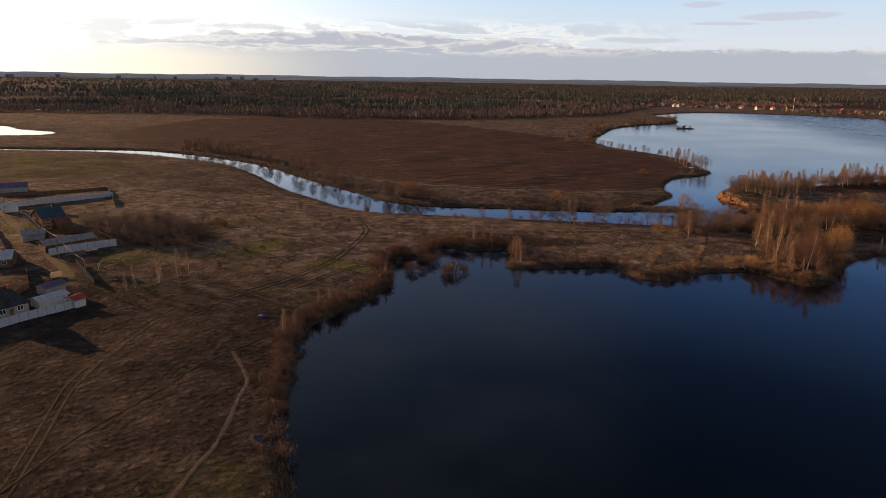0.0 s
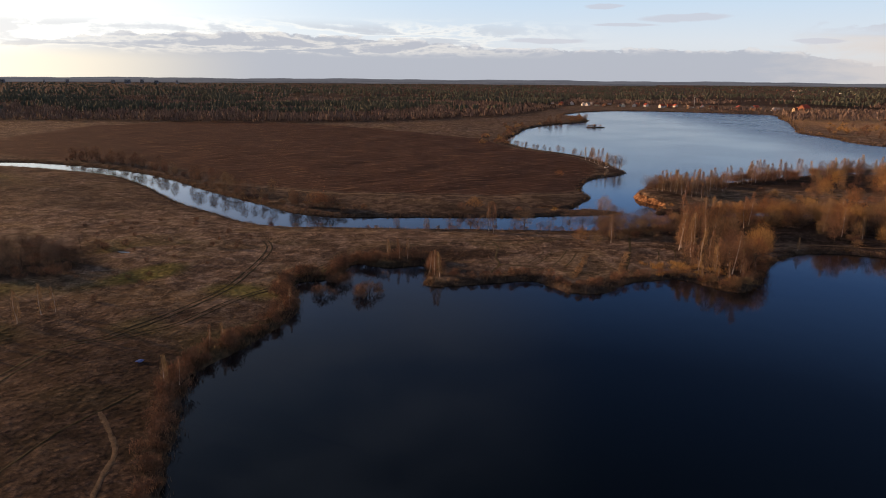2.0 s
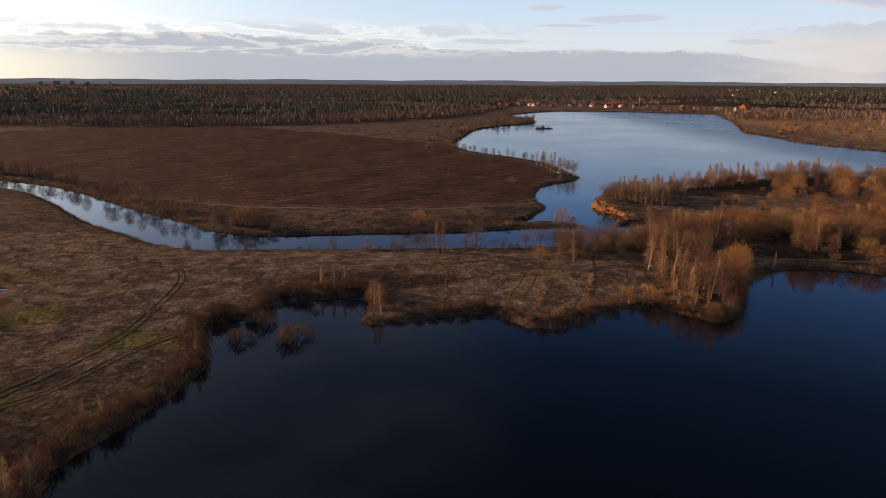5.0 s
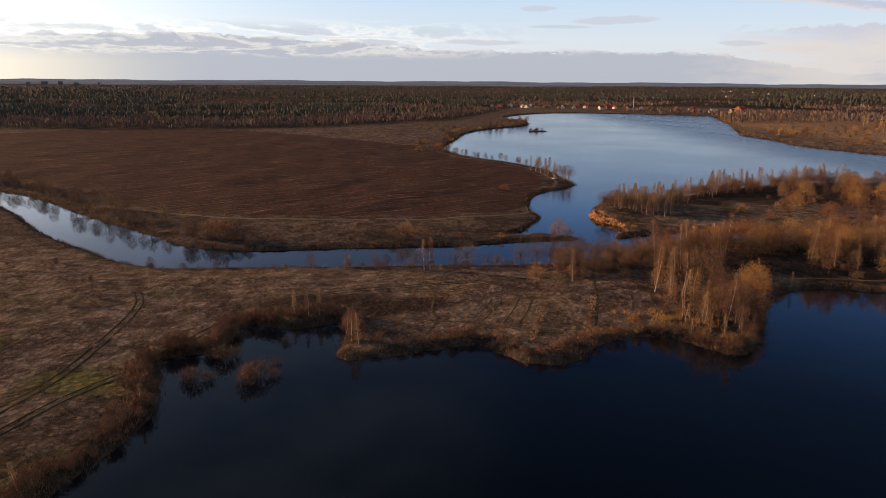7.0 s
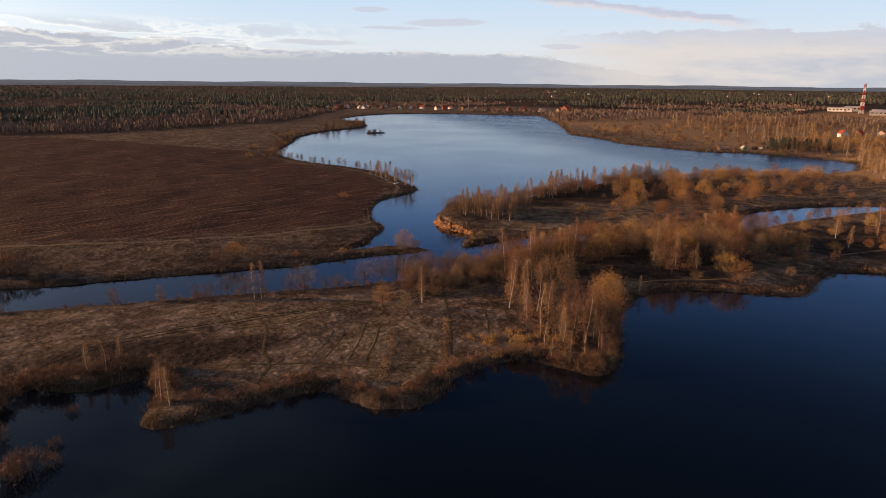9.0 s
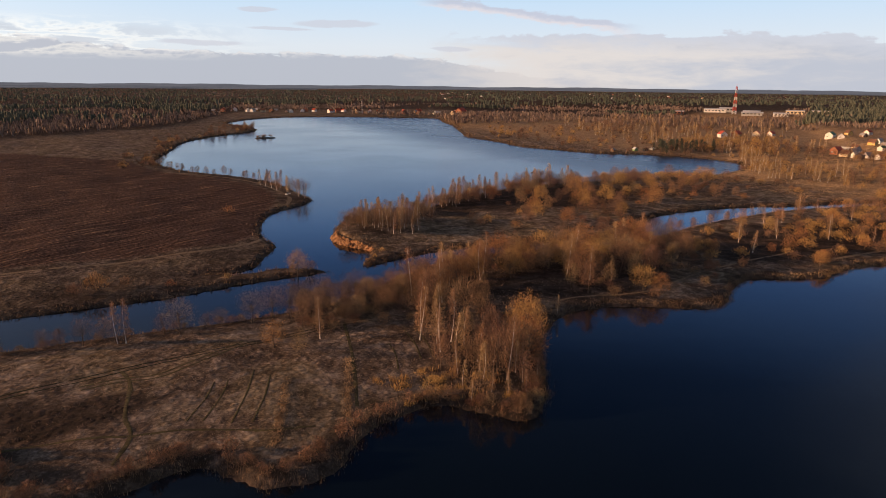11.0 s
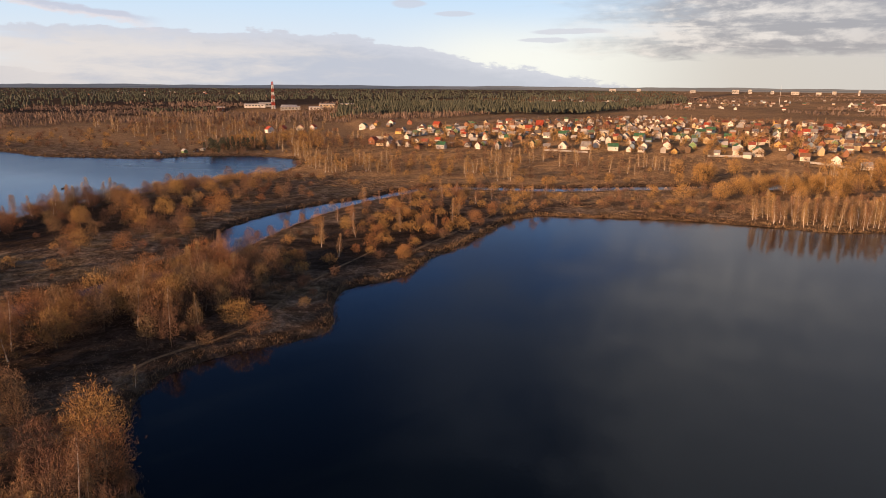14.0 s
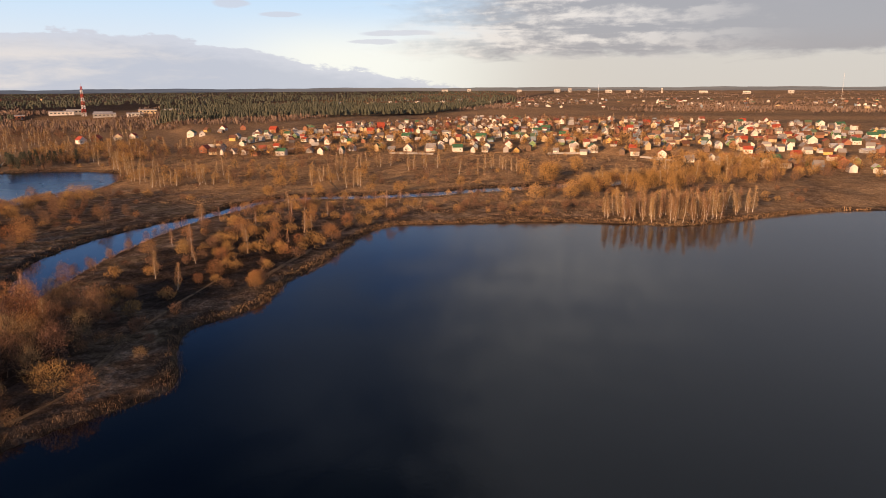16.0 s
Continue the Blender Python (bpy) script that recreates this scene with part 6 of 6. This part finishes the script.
def backdrop():
    """A glowing ring behind everything: the last low ridge, with the haze painted on."""
    m = bpy.data.materials.new("painted_haze_ridge")
    m.use_nodes = True
    k = Nodes(m.node_tree)
    where = k.add("ShaderNodeTexCoord").outputs["Object"]
    xyz = k.add("ShaderNodeSeparateXYZ")
    k.put(where, xyz.inputs[0])
    az = k.math("ARCTAN2", xyz.outputs[0], xyz.outputs[1])
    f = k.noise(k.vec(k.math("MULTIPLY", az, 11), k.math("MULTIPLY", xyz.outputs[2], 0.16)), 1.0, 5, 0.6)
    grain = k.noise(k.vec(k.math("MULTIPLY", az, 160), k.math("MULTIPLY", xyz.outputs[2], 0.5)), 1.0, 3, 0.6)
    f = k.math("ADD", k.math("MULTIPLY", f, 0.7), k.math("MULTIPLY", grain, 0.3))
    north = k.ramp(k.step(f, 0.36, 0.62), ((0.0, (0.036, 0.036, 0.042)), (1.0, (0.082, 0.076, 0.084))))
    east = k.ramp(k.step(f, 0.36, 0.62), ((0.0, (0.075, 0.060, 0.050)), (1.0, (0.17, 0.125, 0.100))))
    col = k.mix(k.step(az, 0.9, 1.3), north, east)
    # painted haze: paler towards the ridge's top, warmer in the east
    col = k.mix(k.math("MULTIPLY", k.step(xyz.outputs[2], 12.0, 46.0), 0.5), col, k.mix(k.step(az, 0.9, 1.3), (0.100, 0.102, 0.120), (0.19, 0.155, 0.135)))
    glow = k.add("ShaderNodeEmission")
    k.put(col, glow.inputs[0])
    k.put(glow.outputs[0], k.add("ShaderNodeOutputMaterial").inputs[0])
    a = np.linspace(radians(-80), radians(140), 400)
    top = 47 + 2.0 * np.sin(a * 23) + 1.5 * np.sin(a * 61 + 1) + 0.8 * np.sin(a * 170)
    ring = np.c_[60 + 4700 * np.sin(a), 60 + 4700 * np.cos(a)]
    n = len(a)
    i = np.arange(n - 1)
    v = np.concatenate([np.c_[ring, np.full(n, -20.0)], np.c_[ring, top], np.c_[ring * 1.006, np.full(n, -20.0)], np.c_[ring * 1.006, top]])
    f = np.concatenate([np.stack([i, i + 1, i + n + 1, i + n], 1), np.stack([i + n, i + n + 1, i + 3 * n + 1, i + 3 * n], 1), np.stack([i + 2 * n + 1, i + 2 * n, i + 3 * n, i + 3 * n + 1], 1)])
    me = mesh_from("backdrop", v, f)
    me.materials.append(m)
    tagged(new("backdrop", me), "painted backdrop of the last wooded ridge in blue haze on the horizon", "backdrop", kind="structure")


backdrop()

# ---------------------------------------------------------------- small things by the water


def parked_car(x, y, turn):
    root = tagged(new("car"), "white car parked at the lake among birches", "car")
    bm = boxed(-2.1, 2.1, -0.85, 0.85, 0.35, 0.95, bevel=0.12)
    part("body", bm, TRIM, root)
    bm = bmesh.new()
    v = bmesh.ops.create_cube(bm, size=1, matrix=Matrix.LocRotScale((-0.2, 0, 1.22), None, (2.4, 1.5, 0.56)))["verts"]
    for q in v:
        if q.co.z > 1.3:
            q.co.x = -0.2 + (q.co.x + 0.2) * 0.7
            q.co.y *= 0.85
    part("cabin", bm, GLASS, root)
    for px in (-1.3, 1.3):
        for py in (-0.85, 0.85):
            w = Wood(9)
            w.stem([(px, py - 0.1, 0.34), (px, py + 0.1, 0.34)], [0.34, 0.34], 12)
            part("wheel", w.mesh("wheel"), DARK_ROOF, root)
    return settle(root, x, y, turn)


parked_car(143, 491, 0.9)


def rowing_boat(x, y, turn):
    root = tagged(new("rowing_boat"), "small dark rowing boat out on the lake", "boat")
    n, v, f = 9, [], []
    for i in range(n):
        t = i / (n - 1)
        w, z = 0.75 * math.sin(math.pi * (0.12 + 0.8 * t)), 0.45 + 0.25 * (2 * t - 1) ** 2
        v += [(-2 + 4 * t, -w, z), (-2 + 4 * t, -w * 0.6, -0.12), (-2 + 4 * t, w * 0.6, -0.12), (-2 + 4 * t, w, z)]
    for i in range(n - 1):
        for j in range(3):
            f.append((i * 4 + j, i * 4 + j + 1, i * 4 + j + 5, i * 4 + j + 4))
    part("hull", mesh_from("hull", np.array(v), np.array(f)), LOG_WALL, root)
    for px in (-0.9, 0.5):
        part("seat", boxed(px - 0.15, px + 0.15, -0.6, 0.6, 0.28, 0.33), LOG_WALL, root)
    root.matrix_basis = Matrix.Translation((x, y, 0)) @ Matrix.Rotation(turn, 4, "Z")
    return root


rowing_boat(344, 544, 0.4)


def puddle(x, y, wide, deep):
    a = np.linspace(0, 6.28, 25)[:-1]
    q = np.c_[x + np.cos(a) * wide * (1 + 0.2 * np.sin(3 * a)), y + np.sin(a) * deep * (1 + 0.25 * np.cos(2 * a + 1))]
    z = float(land(x, y)) + 0.06
    me = mesh_from("puddle", np.concatenate([np.c_[q, np.full(24, z)], [[x, y, z]]]), np.array([(i, (i + 1) % 24, 24) for i in range(24)]))
    me.materials.append(WATER)
    tagged(new("puddle", me), "small meltwater puddle in the meadow", "puddle", kind="structure")


puddle(1, 71, 1.6, 1.2), puddle(-76, 219, 3, 0.8)


def tarp(x, y):
    """A crumpled sheet on the grass."""
    g, z0 = np.random.RandomState(3), float(land(x, y))
    v = [(x + (i - 2) * 0.45 + g.normal(0, 0.06), y + (j - 2) * 0.4 + g.normal(0, 0.06), z0 + 0.12 + 0.25 * g.rand() * (0.3 + math.sin(i) ** 2)) for j in range(5) for i in range(5)]
    f = [(j * 5 + i, j * 5 + i + 1, j * 5 + i + 6, j * 5 + i + 5) for j in range(4) for i in range(4)]
    me = mesh_from("tarp", np.array(v), np.array(f))
    me.materials.append(material("blue_plastic", ((0.0, (0.03, 0.07, 0.25)), (1.0, (0.06, 0.12, 0.38))), 2.0, 0.5))
    tagged(new("tarp", me), "small crumpled blue plastic sheet on the grass", "tarp")


tarp(-26, 129)


def clay_bank():
    """The broken clay cliff at the headland's tip, where the water has eaten the turf."""
    g = np.random.RandomState(15)
    line = smooth_line(((149, 343), (146, 350), (142, 358), (139, 366), (139, 374), (142, 382), (145, 390)), False, 14)
    away = np.gradient(line, axis=0)
    away = np.c_[-away[:, 1], away[:, 0]] / np.linalg.norm(away, axis=1)[:, None]
    n, rows = len(line), 9
    tall = 3.1 * np.sin(np.linspace(0.25, 2.95, n)) + 0.5 * waves(line[:, 0], line[:, 1], 7, 90)
    tall = np.maximum(0.5, tall)
    v = []
    for j in range(rows):
        t = j / (rows - 1)
        out = 1.7 - 2.6 * t + 0.55 * waves(line[:, 0] * 3, line[:, 1] * 3 + 9 * t, 8, 91) + g.normal(0, 0.22, n)
        p = line + away * (out * (0.35 + 0.65 * tall / 3.1))[:, None]
        v.append(np.c_[p, -0.4 + (tall + 0.4) * t ** 1.15 + g.normal(0, 0.12, n) * (0 < j)])
    q = line - away * 2.6
    v.append(np.c_[q, land(q[:, 0], q[:, 1]) - 0.35])
    v = np.concatenate(v)
    i = (np.arange(rows)[:, None] * n + np.arange(n - 1)).ravel()
    me = mesh_from("clay_bank", v, np.stack([i, i + 1, i + n + 1, i + n], 1))
    me.materials.append(material("orange_clay", ((0.0, (0.10, 0.050, 0.025)), (0.5, (0.22, 0.115, 0.056)), (1.0, (0.36, 0.205, 0.105))), 0.5, 0.95, bump=1.5))
    tagged(new("clay_bank", me), "broken orange clay cliff at the tip of the headland", "bank", kind="structure")


clay_bank()
scatter(((600, 540), (690, 430), (735, 385), (700, 560), (650, 640)), 60, ALDERS, 0.55, 0.9, 63, 5)
scatter(((480, 470), (486, 370), (560, 262), (690, 170), (738, 370), (640, 520), (560, 560)), 85, ALDERS, 0.35, 0.75, 65, 8)
scatter(((480, 470), (486, 370), (520, 300), (600, 330), (600, 440), (540, 500)), 40, WILLOWS, 0.4, 0.7, 66, 7)
scatter(((560, 580), (640, 560), (740, 640), (700, 700), (600, 680)), 60, ALDERS, 0.5, 0.9, 67, 6)
scatter(((520, 590), (560, 600), (575, 640), (545, 640)), 6, ALDERS, 0.5, 0.8, 60, 4)
scatter(((860, 560), (900, 100), (760, 100), (745, 330), (700, 420), (640, 500)), 230, WILLOWS, 0.4, 0.75, 61, 5)
scatter(((1200, 420), (1250, 100), (1000, -120), (860, 0), (860, 560)), 300, ALDERS, 0.5, 0.9, 62, 6)
scatter(((1200, 420), (1250, 100), (1000, -120), (780, 0), (760, 300), (700, 480), (860, 560)), 120, BIRCHES, 0.5, 0.9, 64, 6)
thickets()
